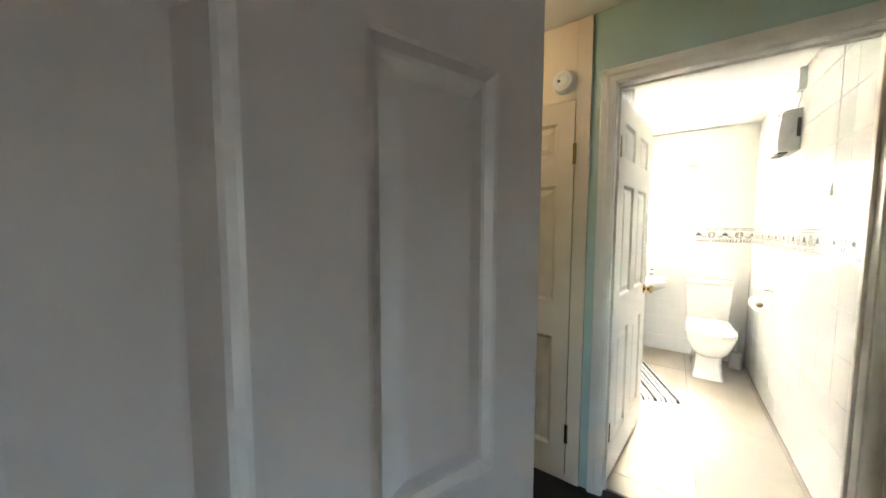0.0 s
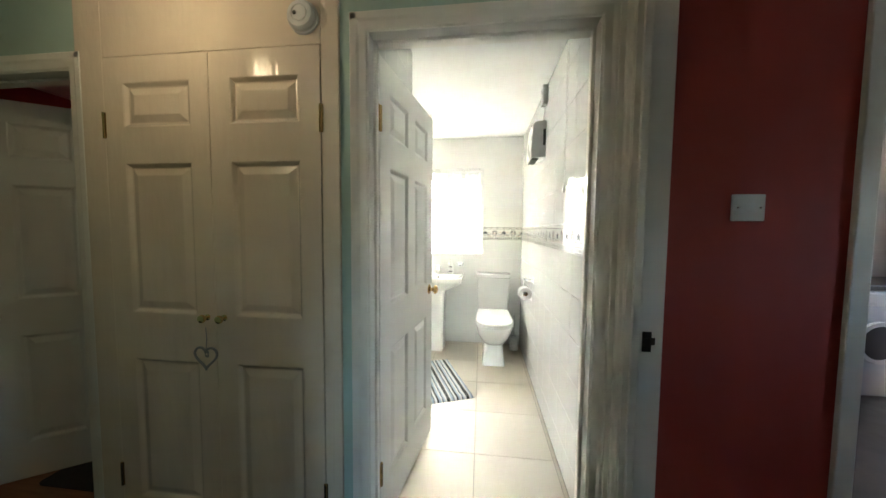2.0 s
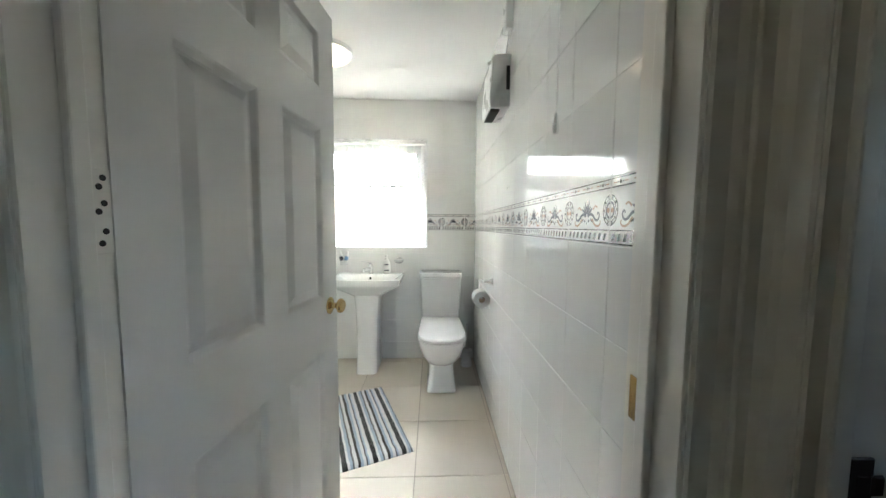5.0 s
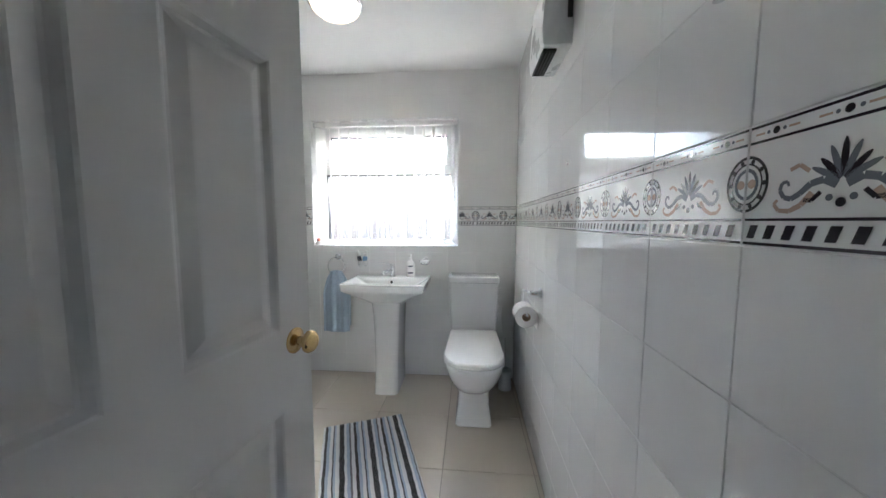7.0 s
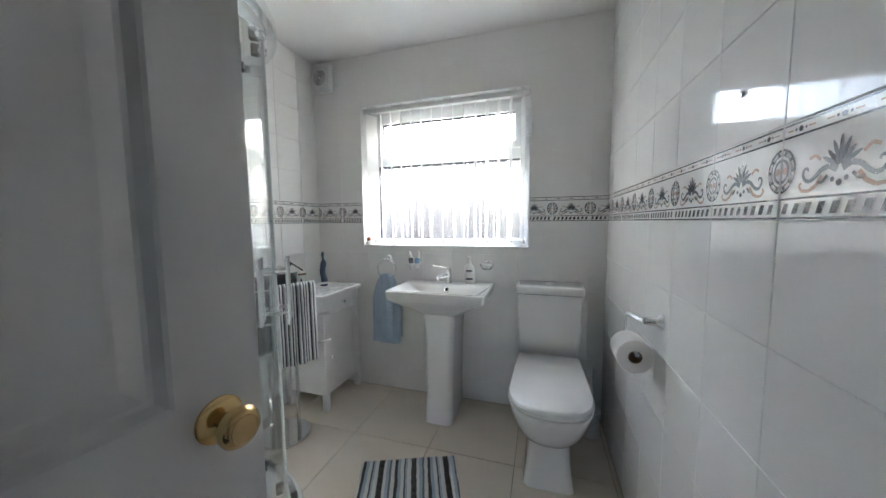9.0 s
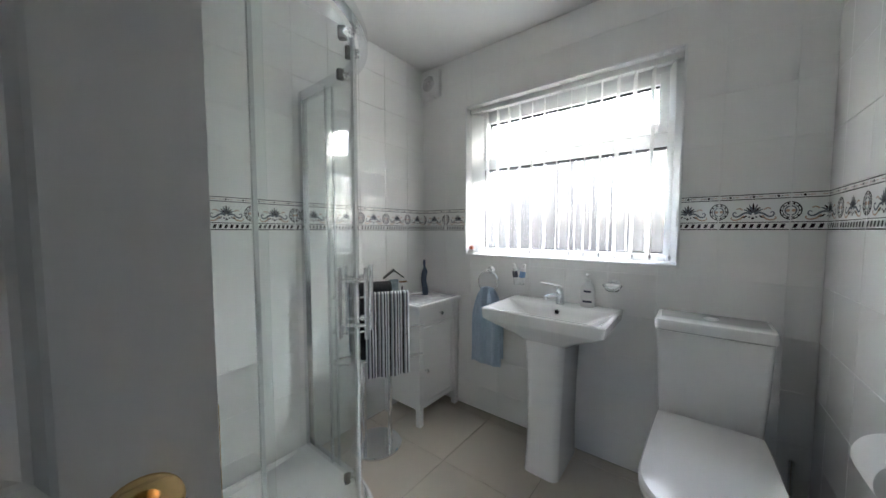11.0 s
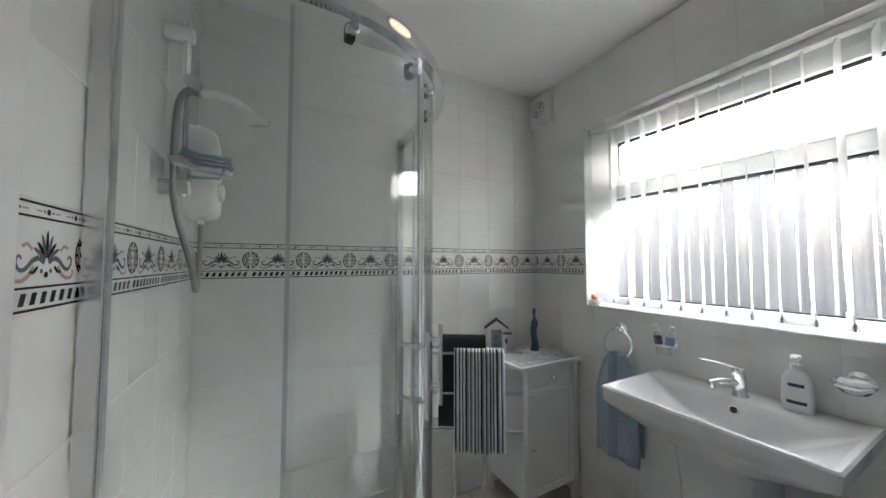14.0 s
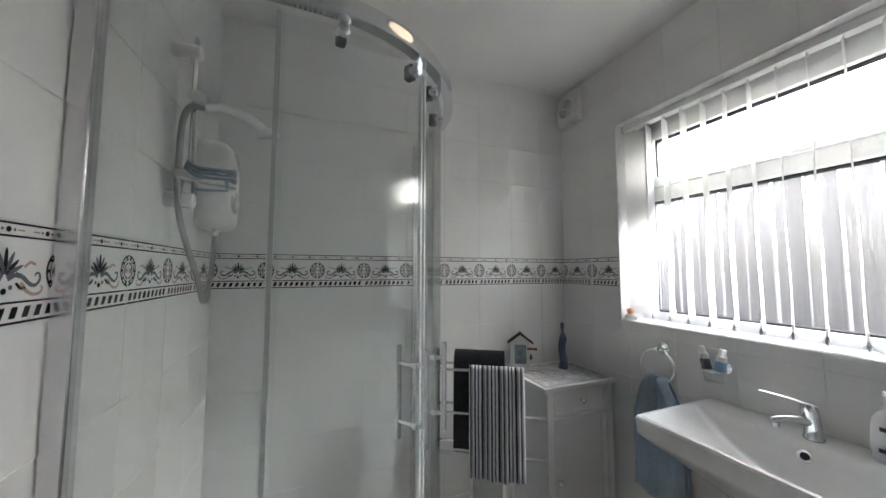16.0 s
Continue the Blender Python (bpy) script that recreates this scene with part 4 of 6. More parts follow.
loft(bm, [[(a * math.cos(2 * math.pi * k / 14), y, z + b * math.sin(2 * math.pi * k / 14)) for k in range(14)] for y, z, a, b in ((-0.01, 0.05, 0.019, 0.016), (-0.04, 0.052, 0.017, 0.013), (-0.075, 0.05, 0.0155, 0.011), (-0.105, 0.045, 0.015, 0.010), (-0.115, 0.042, 0.012, 0.008))])
part("spout", bm, CHROME, tap, "", True)
part("aerator", rod(bmesh.new(), (0, -0.102, 0.041), (0, -0.102, 0.026), 0.011, 14), CHROME, tap, "", True)
bm = bmesh.new()
loft(bm, [[(a * math.cos(2 * math.pi * k / 12), y, z + b * math.sin(2 * math.pi * k / 12)) for k in range(12)] for y, z, a, b in ((0.006, 0.096, 0.016, 0.007), (-0.03, 0.104, 0.014, 0.005), (-0.08, 0.116, 0.010, 0.0038), (-0.13, 0.124, 0.008, 0.003), (-0.142, 0.125, 0.006, 0.002))])
part("lever", bm, CHROME, tap, "", True)
# soap dispenser
soap = thing("soap_dispenser", "white plastic hand wash pump bottle on the basin", "soap bottle", (-0.162, 4.182, ztop), 8)
bm = bmesh.new()
loft(bm, [[(a * math.cos(2 * math.pi * k / 24), b * math.sin(2 * math.pi * k / 24), z) for k in range(24)] for z, a, b in ((0, 0.030, 0.018), (0.004, 0.034, 0.021), (0.03, 0.036, 0.022), (0.075, 0.034, 0.021), (0.1, 0.031, 0.02), (0.118, 0.022, 0.016), (0.125, 0.012, 0.012), (0.132, 0.011, 0.011))])
part("bottle", bm, PLASTIC, soap, "", True)
bm = bmesh.new()
lathe(bm, ((0, 0.13), (0.0135, 0.13), (0.0135, 0.142), (0.006, 0.146), (0.006, 0.158), (0.012, 0.16), (0.012, 0.17), (0, 0.173)), 18)
box(bm, -0.007, 0.007, -0.034, 0.0, 0.16, 0.17, 0.003)
part("pump", bm, PLASTIC, soap, "", True)
for a0, a1, za, zb in ((-125, -55, 0.027, 0.037), (-118, -62, 0.078, 0.088)):
    bm = bmesh.new()
    pts = [radians(a0 + (a1 - a0) * i / 8) for i in range(9)]
    for p, q in zip(pts, pts[1:]):
        bm.faces.new([bm.verts.new((0.0368 * math.cos(a), 0.0226 * math.sin(a), z)) for a, z in ((p, za), (q, za), (q, zb), (p, zb))])
    part("label_band", bm, LABEL_DARK, soap, "dark printed band")
# glass soap dish on a chrome rose
dish = thing("soap_dish", "clear glass soap dish on a chrome wall bracket", "soap dish", (-0.05, WY, 0.918))
part("rose", lathe(bmesh.new(), ((0, 0), (0.025, 0), (0.025, 0.005), (0.015, 0.012), (0.008, 0.03), (0, 0.03)), 24, (0, 0, 0.005), (0, -1, 0)), CHROME, dish, "", True)
part("ring", tube(bmesh.new(), [(0.037 * math.cos(a), -0.068 + 0.037 * math.sin(a), 0) for a in [2 * math.pi * k / 28 for k in range(28)]], 0.003, 8, True), CHROME, dish, "", True)
part("glass_bowl", lathe(bmesh.new(), ((0, -0.018), (0.024, -0.018), (0.038, -0.002), (0.043, 0.012), (0.0405, 0.012), (0.036, 0.0), (0.022, -0.014), (0, -0.014)), 32, (0, -0.068, 0)), CUP_GLASS, dish, "", True)
tagged(part("soap_bar", lathe(bmesh.new(), ((0, 0), (0.026, 0.001), (0.031, 0.008), (0.027, 0.016), (0, 0.019)), 24, (-0.05, WY - 0.068, 0.919)), SEAT, None, "", True), "white soap bar in the glass dish", "soap")
# tumbler with toothpaste
tum = thing("tumbler_holder", "clear glass tumbler in a chrome wall ring", "tumbler", (-0.537, WY, 0.928))
part("rose", lathe(bmesh.new(), ((0, 0), (0.025, 0), (0.025, 0.005), (0.015, 0.012), (0.008, 0.028), (0, 0.028)), 24, (0.0, 0, 0.0), (0, -1, 0)), CHROME, tum, "", True)
part("ring", tube(bmesh.new(), [(0.034 * math.cos(a), -0.062 + 0.034 * math.sin(a), -0.005) for a in [2 * math.pi * k / 28 for k in range(28)]], 0.0032, 8, True), CHROME, tum, "", True)
part("glass", lathe(bmesh.new(), ((0, -0.048), (0.026, -0.048), (0.0285, -0.044), (0.034, 0.048), (0.0322, 0.048), (0.0265, -0.04), (0, -0.04)), 28, (0, -0.062, 0)), CUP_GLASS, tum, "", True)
for k, (dx, lean, m2, lab) in enumerate(((-0.014, -8, LABEL_DARK, "white and navy toothpaste tube"), (0.012, 10, LABEL_BLUE, "white and blue toothpaste tube"))):
    tt = thing("toothpaste_tube", lab + " standing in the tumbler", "toothpaste", (-0.537 + dx, WY - 0.062, 0.891), 0, "toothpaste tubes in the tumbler")
    tt.matrix_basis = tt.matrix_basis @ pose(0, 0, 0, 6, lean, 20 * k)
    bm = bmesh.new()
    loft(bm, [[(a * math.cos(2 * math.pi * q / 14), b * math.sin(2 * math.pi * q / 14), z) for q in range(14)] for z, a, b in ((0, 0.018, 0.002), (0.02, 0.017, 0.006), (0.06, 0.0155, 0.010), (0.088, 0.014, 0.0125), (0.094, 0.008, 0.008))])
    part("tube", bm, PLASTIC, tt, "", True)
    part("cap", lathe(bmesh.new(), ((0, 0.092), (0.010, 0.092), (0.009, 0.112), (0, 0.113)), 14), PLASTIC, tt, "white cap", True)
    bm = bmesh.new()
    loft(bm, [[(a * math.cos(2 * math.pi * q / 14), b * math.sin(2 * math.pi * q / 14), z) for q in range(14)] for z, a, b in ((0.035, 0.0168, 0.0088), (0.07, 0.0155, 0.0115))], False)
    part("printed_band", bm, m2, tt)
# towel ring and blue towel
ring = thing("towel_ring", "chrome towel ring on the window wall", "towel ring", (-0.752, WY, 0.945))
part("rose", lathe(bmesh.new(), ((0, 0), (0.025, 0), (0.025, 0.005), (0.016, 0.012), (0.009, 0.035), (0.009, 0.045), (0, 0.046)), 24, (0, 0, 0), (0, -1, 0)), CHROME, ring, "", True)
part("hoop", tube(bmesh.new(), [(0.068 * math.sin(a), -0.04 - 0.012 * (1 - math.cos(a)) / 2, -0.068 + 0.068 * math.cos(a)) for a in [2 * math.pi * k / 40 for k in range(40)]], 0.0042, 8, True), CHROME, ring, "", True)


def draped(name, label, at, turn, width, fall_front, fall_back, thick, bunch, material, fold=3, sway=0.012, rad=0.012):
    """A towel over a bar at the origin: the bar runs along x; bunch: its width at the bar as a share of width."""
    t = thing(name, label, "towel", at, turn)
    prof = []
    for k in range(16):
        prof.append((-rad - 0.012 * (1 - k / 15) * 0.6, -fall_front * (1 - k / 15)))
    for k in range(1, 8):
        a = math.pi - math.pi * k / 8
        prof.append((rad * math.cos(a), rad * math.sin(a)))
    for k in range(13):
        prof.append((rad + 0.004, -fall_back * k / 12))
    nu = 36
    bm = bmesh.new()
    vs = []
    for j, (y, z) in enumerate(prof):
        down = min(1.0, max(0.0, -z) / 0.16)
        wid = width * (bunch + (1 - bunch) * (down ** 0.7))
        row = []
        for i in range(nu + 1):
            u = i / nu - 0.5
            amp = sway * (0.35 + 0.65 * down if bunch > 0.9 else 1.0 - 0.55 * down)
            wave = amp * math.sin(2 * math.pi * fold * u + 0.7 + 0.25 * math.sin(3 * z * 10)) + 0.35 * amp * math.sin(2 * math.pi * (fold * 2.3) * u + 2)
            edge = 0.004 * math.sin(9 * u + 5 * z)
            row.append(bm.verts.new((u * wid, y + (wave if y < 0 else -wave * 0.4), z + (edge if j in (0, len(prof) - 1) else 0) - 0.02 * abs(u) * (1 - down) * (bunch < 0.9))))
        vs.append(row)
    for a, b in zip(vs, vs[1:]):
        for i in range(nu):
            bm.faces.new((a[i], a[i + 1], b[i + 1], b[i]))
    bmesh.ops.recalc_face_normals(bm, faces=bm.faces)
    ob = part("cloth", bm, material, t, "", True)
    so = ob.modifiers.new("thick", "SOLIDIFY")
    so.thickness, so.offset = thick, 0
    return t


draped("hand_towel", "pale blue terry hand towel through the ring", (-0.752, WY - 0.052, 0.83), 0, 0.21, 0.47, 0.43, 0.009, 0.45, BLUE_TERRY, 2, 0.02, 0.012)

# ------------------------------------------------------------------ toilet
wc = thing("toilet", "white close-coupled toilet with a closed lid", "toilet", (0.318, WY, 0))
bm = bmesh.new()
loft(bm, [rrect(-a, a, -d, -0.008, z, (0.006, 0.006, 0.018, 0.018)) for z, a, d in ((0.40, 0.155, 0.175), (0.43, 0.160, 0.185), (0.6, 0.170, 0.195), (0.785, 0.176, 0.2))])
part("cistern", bm, CERAMIC, wc, "", True)
bm = bmesh.new()
loft(bm, [rrect(-a, a, -d, -0.004, z, (0.006, 0.006, 0.02, 0.02)) for z, a, d in ((0.787, 0.174, 0.2), (0.792, 0.182, 0.208), (0.822, 0.183, 0.21), (0.830, 0.180, 0.207), (0.833, 0.170, 0.197))])
lid = part("cistern_lid", bm, CERAMIC, wc, "", True)
bm = bmesh.new()
lathe(bm, ((0, 0), (0.024, 0), (0.024, 0.004), (0.021, 0.006), (0, 0.0065)), 28, (0, -0.1, 0.832))
part("flush_button", bm, CHROME, lid, "round chrome dual flush button", True)


def seat_outline(w, y_back, y_front, z, n=28):
    """A D shape: square behind, rounded in front."""
    out = []
    r = w
    ya = y_front + r * 1.05
    for k in range(n + 1):
        a = math.pi * k / n
        sx = math.copysign(abs(math.cos(a)) ** 0.82, math.cos(a))
        out.append((w * sx, ya - r * 1.05 * math.sin(a) ** 0.9, z))
    out += [(-w * 0.97, (ya + y_back) / 2, z), (-w * 0.92, y_back, z), (w * 0.92, y_back, z), (w * 0.97, (ya + y_back) / 2, z)]
    return out


bm = bmesh.new()
loft(bm, [seat_outline(w, -b, -f, z) for z, w, b, f in ((0.185, 0.05, 0.09, 0.56), (0.192, 0.078, 0.09, 0.60), (0.21, 0.10, 0.09, 0.637), (0.24, 0.122, 0.10, 0.676), (0.28, 0.142, 0.13, 0.712), (0.32, 0.157, 0.15, 0.738), (0.36, 0.168, 0.17, 0.758), (0.385, 0.172, 0.17, 0.768), (0.397, 0.172, 0.17, 0.771), (0.402, 0.170, 0.17, 0.77))])
part("pan", bm, CERAMIC, wc, "", True)
bm = bmesh.new()
loft(bm, [rrect(-a, a, -f, -0.05, z, (0.01, 0.01, r, r)) for z, a, f, r in ((0.0, 0.108, 0.628, 0.03), (0.006, 0.110, 0.63, 0.03), (0.012, 0.108, 0.628, 0.03), (0.06, 0.101, 0.612, 0.032), (0.12, 0.094, 0.60, 0.036), (0.18, 0.092, 0.596, 0.04), (0.23, 0.094, 0.60, 0.045), (0.26, 0.09, 0.59, 0.05))])
part("pan_foot", bm, CERAMIC, wc, "", True)
part("pan_back", one_box(-0.1, 0.1, -0.3, -0.01, 0.0, 0.395, 0.02), CERAMIC, wc, "", True)
bm = bmesh.new()
loft(bm, [seat_outline(w, -0.215, -f, z) for z, w, f in ((0.404, 0.172, 0.776), (0.407, 0.177, 0.782), (0.418, 0.178, 0.783), (0.421, 0.175, 0.779))])
part("seat", bm, SEAT, wc, "", True)
bm = bmesh.new()
loft(bm, [seat_outline(w, -0.212, -f, z) for z, w, f in ((0.424, 0.174, 0.778), (0.427, 0.178, 0.784), (0.44, 0.178, 0.784), (0.449, 0.172, 0.776), (0.453, 0.155, 0.755), (0.454, 0.10, 0.68))])
part("lid", bm, SEAT, wc, "closed white lid", True)
for x in (-0.07, 0.07):
    part("seat_hinge", rod(bmesh.new(), (x - 0.02, -0.212, 0.43), (x + 0.02, -0.212, 0.43), 0.012, 14), CHROME, wc, "chrome hinge", True)
# toilet brush
br = thing("toilet_brush", "white toilet brush holder with a chrome handle", "toilet brush", (0.552, 4.09, 0))
part("holder", lathe(bmesh.new(), ((0, 0), (0.048, 0), (0.05, 0.004), (0.044, 0.06), (0.043, 0.11), (0.047, 0.13), (0.05, 0.133), (0.05, 0.142), (0.03, 0.15), (0.008, 0.152), (0, 0.152)), 28), PLASTIC, br, "", True)
part("handle", lathe(bmesh.new(), ((0, 0.15), (0.007, 0.15), (0.007, 0.36), (0.009, 0.37), (0.006, 0.38), (0, 0.382)), 14), CHROME, br, "chrome rod handle", True)
# toilet roll holder
tr_ = thing("toilet_roll_holder", "chrome toilet roll holder on the tiled wall", "toilet roll holder", (RX, 3.325, 0.885))
part("rose", lathe(bmesh.new(), ((0, 0), (0.026, 0), (0.026, 0.005), (0.02, 0.012), (0.013, 0.02), (0.011, 0.055), (0, 0.056)), 24, (0, 0, 0), (-1, 0, 0)), CHROME, tr_, "", True)
bm = tube(bmesh.new(), ((-0.05, 0.0, 0), (-0.058, 0.014, 0), (-0.066, 0.06, -0.001), (-0.07, 0.10, -0.004), (-0.07, 0.118, -0.012), (-0.07, 0.122, -0.03), (-0.07, 0.122, -0.085), (-0.07, 0.118, -0.098), (-0.07, 0.10, -0.103), (-0.07, -0.02, -0.103)), 0.0065, 10)
part("arm", bm, CHROME, tr_, "", True)
roll = thing("toilet_roll", "white toilet paper roll on its holder", "toilet roll", (RX - 0.07, 3.375, 0.885 - 0.118))
bm = bmesh.new()
lathe(bm, ((0.02, -0.052), (0.05, -0.052), (0.053, -0.05), (0.053, 0.05), (0.05, 0.052), (0.02, 0.052), (0.02, -0.052)), 36, (0, 0, 0), (0, 1, 0))
part("paper", bm, PAPER, roll, "", True)
part("cardboard_core", lathe(bmesh.new(), ((0.0185, -0.052), (0.02, -0.0525), (0.0201, 0.0525), (0.0185, 0.052), (0.0185, -0.052)), 30, (0, 0, 0), (0, 1, 0)), CARD, roll, "brown cardboard core", True)
bm = one_box(0.0512, 0.0535, -0.051, 0.051, -0.06, 0.0, 0.0005, 1)
part("loose_sheet", bm, PAPER, roll)

# ------------------------------------------------------------------ heater, pull cords, extractor, ceiling lamp
ht = thing("fan_heater", "white wall fan heater with a dark outlet grille", "fan heater", (RX, 3.10, 1.83))
bm = bmesh.new()
sec = ((0.0, 0.0), (-0.03, -0.002), (-0.092, 0.0), (-0.098, 0.006), (-0.102, 0.05), (-0.09, 0.235), (-0.08, 0.252), (-0.06, 0.258), (0.0, 0.26))
loft(bm, [[(x * s, y, 0.13 + (z - 0.13) * q) for x, z in sec] for y, s, q in ((-0.125, 0.92, 0.97), (-0.12, 1, 1), (0.12, 1, 1), (0.125, 0.92, 0.97))])
body = part("casing", bm, PLASTIC, ht, "", True)
for i in range(4):
    part("outlet_slat", one_box(-0.09 + 0.011 * i, -0.086 + 0.011 * i, -0.09, 0.09, -0.012, -0.002), DARK_GRILLE, body, "dark outlet slat")
# black block behind the slats paints the outlet's dark inside
part("outlet", one_box(-0.092, -0.046, -0.1, 0.1, -0.008, 0.001), BLACK, body, "black block for the shade inside the outlet")
# dark strip stands in for the shaded gap between casing and wall
part("side_shadow_gap", one_box(-0.02, -0.002, -0.1275, -0.11, 0.085, 0.2, 0.001, 1), DARK_GRILLE, body, "dark strip for the shadow gap at the wall")
part("thermostat_knob", lathe(bmesh.new(), ((0, 0), (0.016, 0), (0.014, 0.018), (0, 0.02)), 18, (-0.085, -0.05, 0.235), (-0.4, -0.0, 1)), PLASTIC, ht, "", True)
spur = thing("heater_switch_box", "white cord switch box feeding the heater", "switch box", (RX, 2.975, 2.255))
part("box", one_box(-0.035, 0, -0.035, 0.035, -0.065, 0.07, 0.004), PLASTIC, spur)
part("rocker", one_box(-0.038, -0.034, -0.012, 0.012, -0.01, 0.02, 0.001, 1), PLASTIC, spur)
part("cable", tube(bmesh.new(), ((-0.012, 0, -0.064), (-0.012, 0.004, -0.1), (-0.016, 0.012, -0.13), (-0.02, 0.02, -0.168)), 0.0035, 8), PLASTIC, spur)
cord = thing("light_pull_cord", "white light pull cord with a teardrop end", "pull cord", (0.585, 2.235, 0))
part("ceiling_switch", lathe(bmesh.new(), ((0, -0.03), (0.03, -0.03), (0.042, -0.015), (0.044, 0), (0, 0)), 28, (0, 0, CEILING)), PLASTIC, cord, "", True)
part("string", tube(bmesh.new(), ((0, 0, 1.54), (0.001, 0, 1.9), (0, 0, CEILING - 0.03)), 0.0014, 6), PLASTIC, cord)
part("pull_end", lathe(bmesh.new(), ((0, 1.49), (0.007, 1.491), (0.0095, 1.503), (0.0075, 1.52), (0.004, 1.545), (0, 1.55)), 16), SATIN, cord, "grey teardrop pull", True)
tagged(part("wall_screw_cap", lathe(bmesh.new(), ((0, 0), (0.007, 0), (0.006, 0.005), (0, 0.006)), 14, (RX, 2.98, 1.43), (-1, 0, 0)), SATIN, None, "", True), "small grey screw cap on the tiled wall", "screw cap")

ext = thing("extractor_fan", "white square extractor fan with a round grille", "extractor fan", (-1.238, WY, 2.21))
part("casing", one_box(-0.08, 0.08, -0.036, 0, -0.092, 0.092, 0.006), PLASTIC, ext)
part("cover", one_box(-0.073, 0.073, -0.045, -0.035, -0.085, 0.085, 0.004), PLASTIC, ext)
# dark disc on the closed cover imitates the shaded opening
part("grille_shade_disc", lathe(bmesh.new(), ((0, 0), (0.052, 0), (0.052, 0.003), (0, 0.003)), 32, (0.0, -0.045, 0.0), (0, -1, 0)), DARK_GRILLE, ext, "dark disc for the shade behind the grille", True)
for r in (0.052, 0.042, 0.032, 0.022):
    part("grille_ring", tube(bmesh.new(), [(r * math.cos(a), -0.0495, r * math.sin(a)) for a in [2 * math.pi * k / 32 for k in range(32)]], 0.0028, 6, True), PLASTIC, ext)
part("grille_hub", lathe(bmesh.new(), ((0, 0), (0.012, 0), (0.011, 0.005), (0, 0.006)), 20, (0, -0.047, 0), (0, -1, 0)), PLASTIC, ext, "", True)

LAMP = (-0.40, 3.455)
lamp = thing("ceiling_lamp", "round opal ceiling lamp with a chrome rim, lit warm", "ceiling lamp", (*LAMP, CEILING))
part("rim", lathe(bmesh.new(), ((0.10, 0), (0.135, 0), (0.138, -0.012), (0.132, -0.026), (0.122, -0.028), (0.118, -0.02)), 48), CHROME, lamp, "chrome rim", True)
part("diffuser", lathe(bmesh.new(), ((0.122, -0.022), (0.115, -0.045), (0.09, -0.064), (0.05, -0.075), (0, -0.078)), 48), OPAL, lamp, "glowing opal glass bowl", True)
part("back_plate", lathe(bmesh.new(), ((0, -0.001), (0.11, -0.001), (0.11, -0.012), (0, -0.012)), 32), PLASTIC, lamp)

# ------------------------------------------------------------------ shower
R = 0.46                                            # radius of the curved front
CX, CY = -0.985, 2.857                                # its centre; the long side runs along the left wall


def front(u, off, z):
    """A point of the curved front: u below 0 is metres back along the straight side, 0 to 90 degrees of arc, past 90 hundredths along the far side."""
    if u < 0:
        return (CX + R + off, CY + u, z)
    if u > 90:
        return (CX - (u - 90) / 100, CY + R + off, z)
    return (CX + (R + off) * math.cos(radians(u)), CY + (R + off) * math.sin(radians(u)), z)


def run(u0, u1, off, z=0.0):
    """Points along the front from u0 to u1."""
    us = [u0] + [a for a in range(0, 91, 3) if u0 < a < u1] + [u1]
    return [front(u, off, z) for u in us]


U0, U1 = -(CY - SY - 0.004), 90 + 100 * (CX - LX - 0.004)


def quadrant(off, z):
    return run(U0, U1, off, z)


tray = thing("shower_tray", "white quadrant shower tray with a raised rim", "shower tray")
bm = bmesh.new()
loft(bm, [quadrant(o, z) + [(LX + 0.003 + i, SY + 0.003 + i, z)] for z, o, i in ((0.001, 0.03, 0), (0.045, 0.036, 0), (0.056, 0.032, 0), (0.06, 0.024, 0), (0.06, -0.05, 0.04), (0.055, -0.06, 0.05), (0.036, -0.085, 0.07), (0.03, -0.16, 0.14))])
part("tray_body", bm, CERAMIC, tray, "", True)
part("drain_cover", lathe(bmesh.new(), ((0, 0), (0.055, 0), (0.053, 0.006), (0.03, 0.009), (0, 0.01)), 28, (-0.95, 2.82, 0.03)), CHROME, tray, "chrome drain cover", True)

scr = thing("shower_enclosure", "curved glass quadrant shower enclosure with chrome rails", "shower enclosure")


def strip(bm, pts_lo, pts_hi, thick):
    """A thin upright sheet between two lines of points, thickened outwards."""
    n = len(pts_lo)
    vs = []
    for lo_, hi_ in zip(pts_lo, pts_hi):
        vs.append((bm.verts.new(lo_), bm.verts.new(hi_)))
    fs = [bm.faces.new((a[0], b[0], b[1], a[1])) for a, b in zip(vs, vs[1:])]
    bmesh.ops.recalc_face_normals(bm, faces=bm.faces)
    ex = bmesh.ops.extrude_face_region(bm, geom=fs)
    for v in ex["geom"]:
        if isinstance(v, bmesh.types.BMVert):
            d = Vector((v.co.x - CX, v.co.y - CY, 0))
            if v.co.y < CY - 0.001:
                d = Vector((1, 0, 0))
            elif v.co.x < CX - 0.001:
                d = Vector((0, 1, 0))
            v.co += d.normalized() * thick
    return bm


TOP, FOOT = 1.882, 0.06
for lo_z, hi_z, o0, o1 in ((TOP - 0.046, TOP, -0.012, 0.018), (FOOT, FOOT + 0.022, -0.012, 0.016)):
    bm = bmesh.new()
    a, b = quadrant(o0, lo_z), quadrant(o1, lo_z)
    c, d = quadrant(o1 - 0.004, hi_z), quadrant(o0, hi_z)
    m = len(a)
    rings = [[a[i], b[i], (b[i][0], b[i][1], hi_z - 0.012), c[i], d[i]] for i in range(m)]
    loft(bm, rings)
    part("rail", bm, CHROME, scr, "polished chrome rail", True)
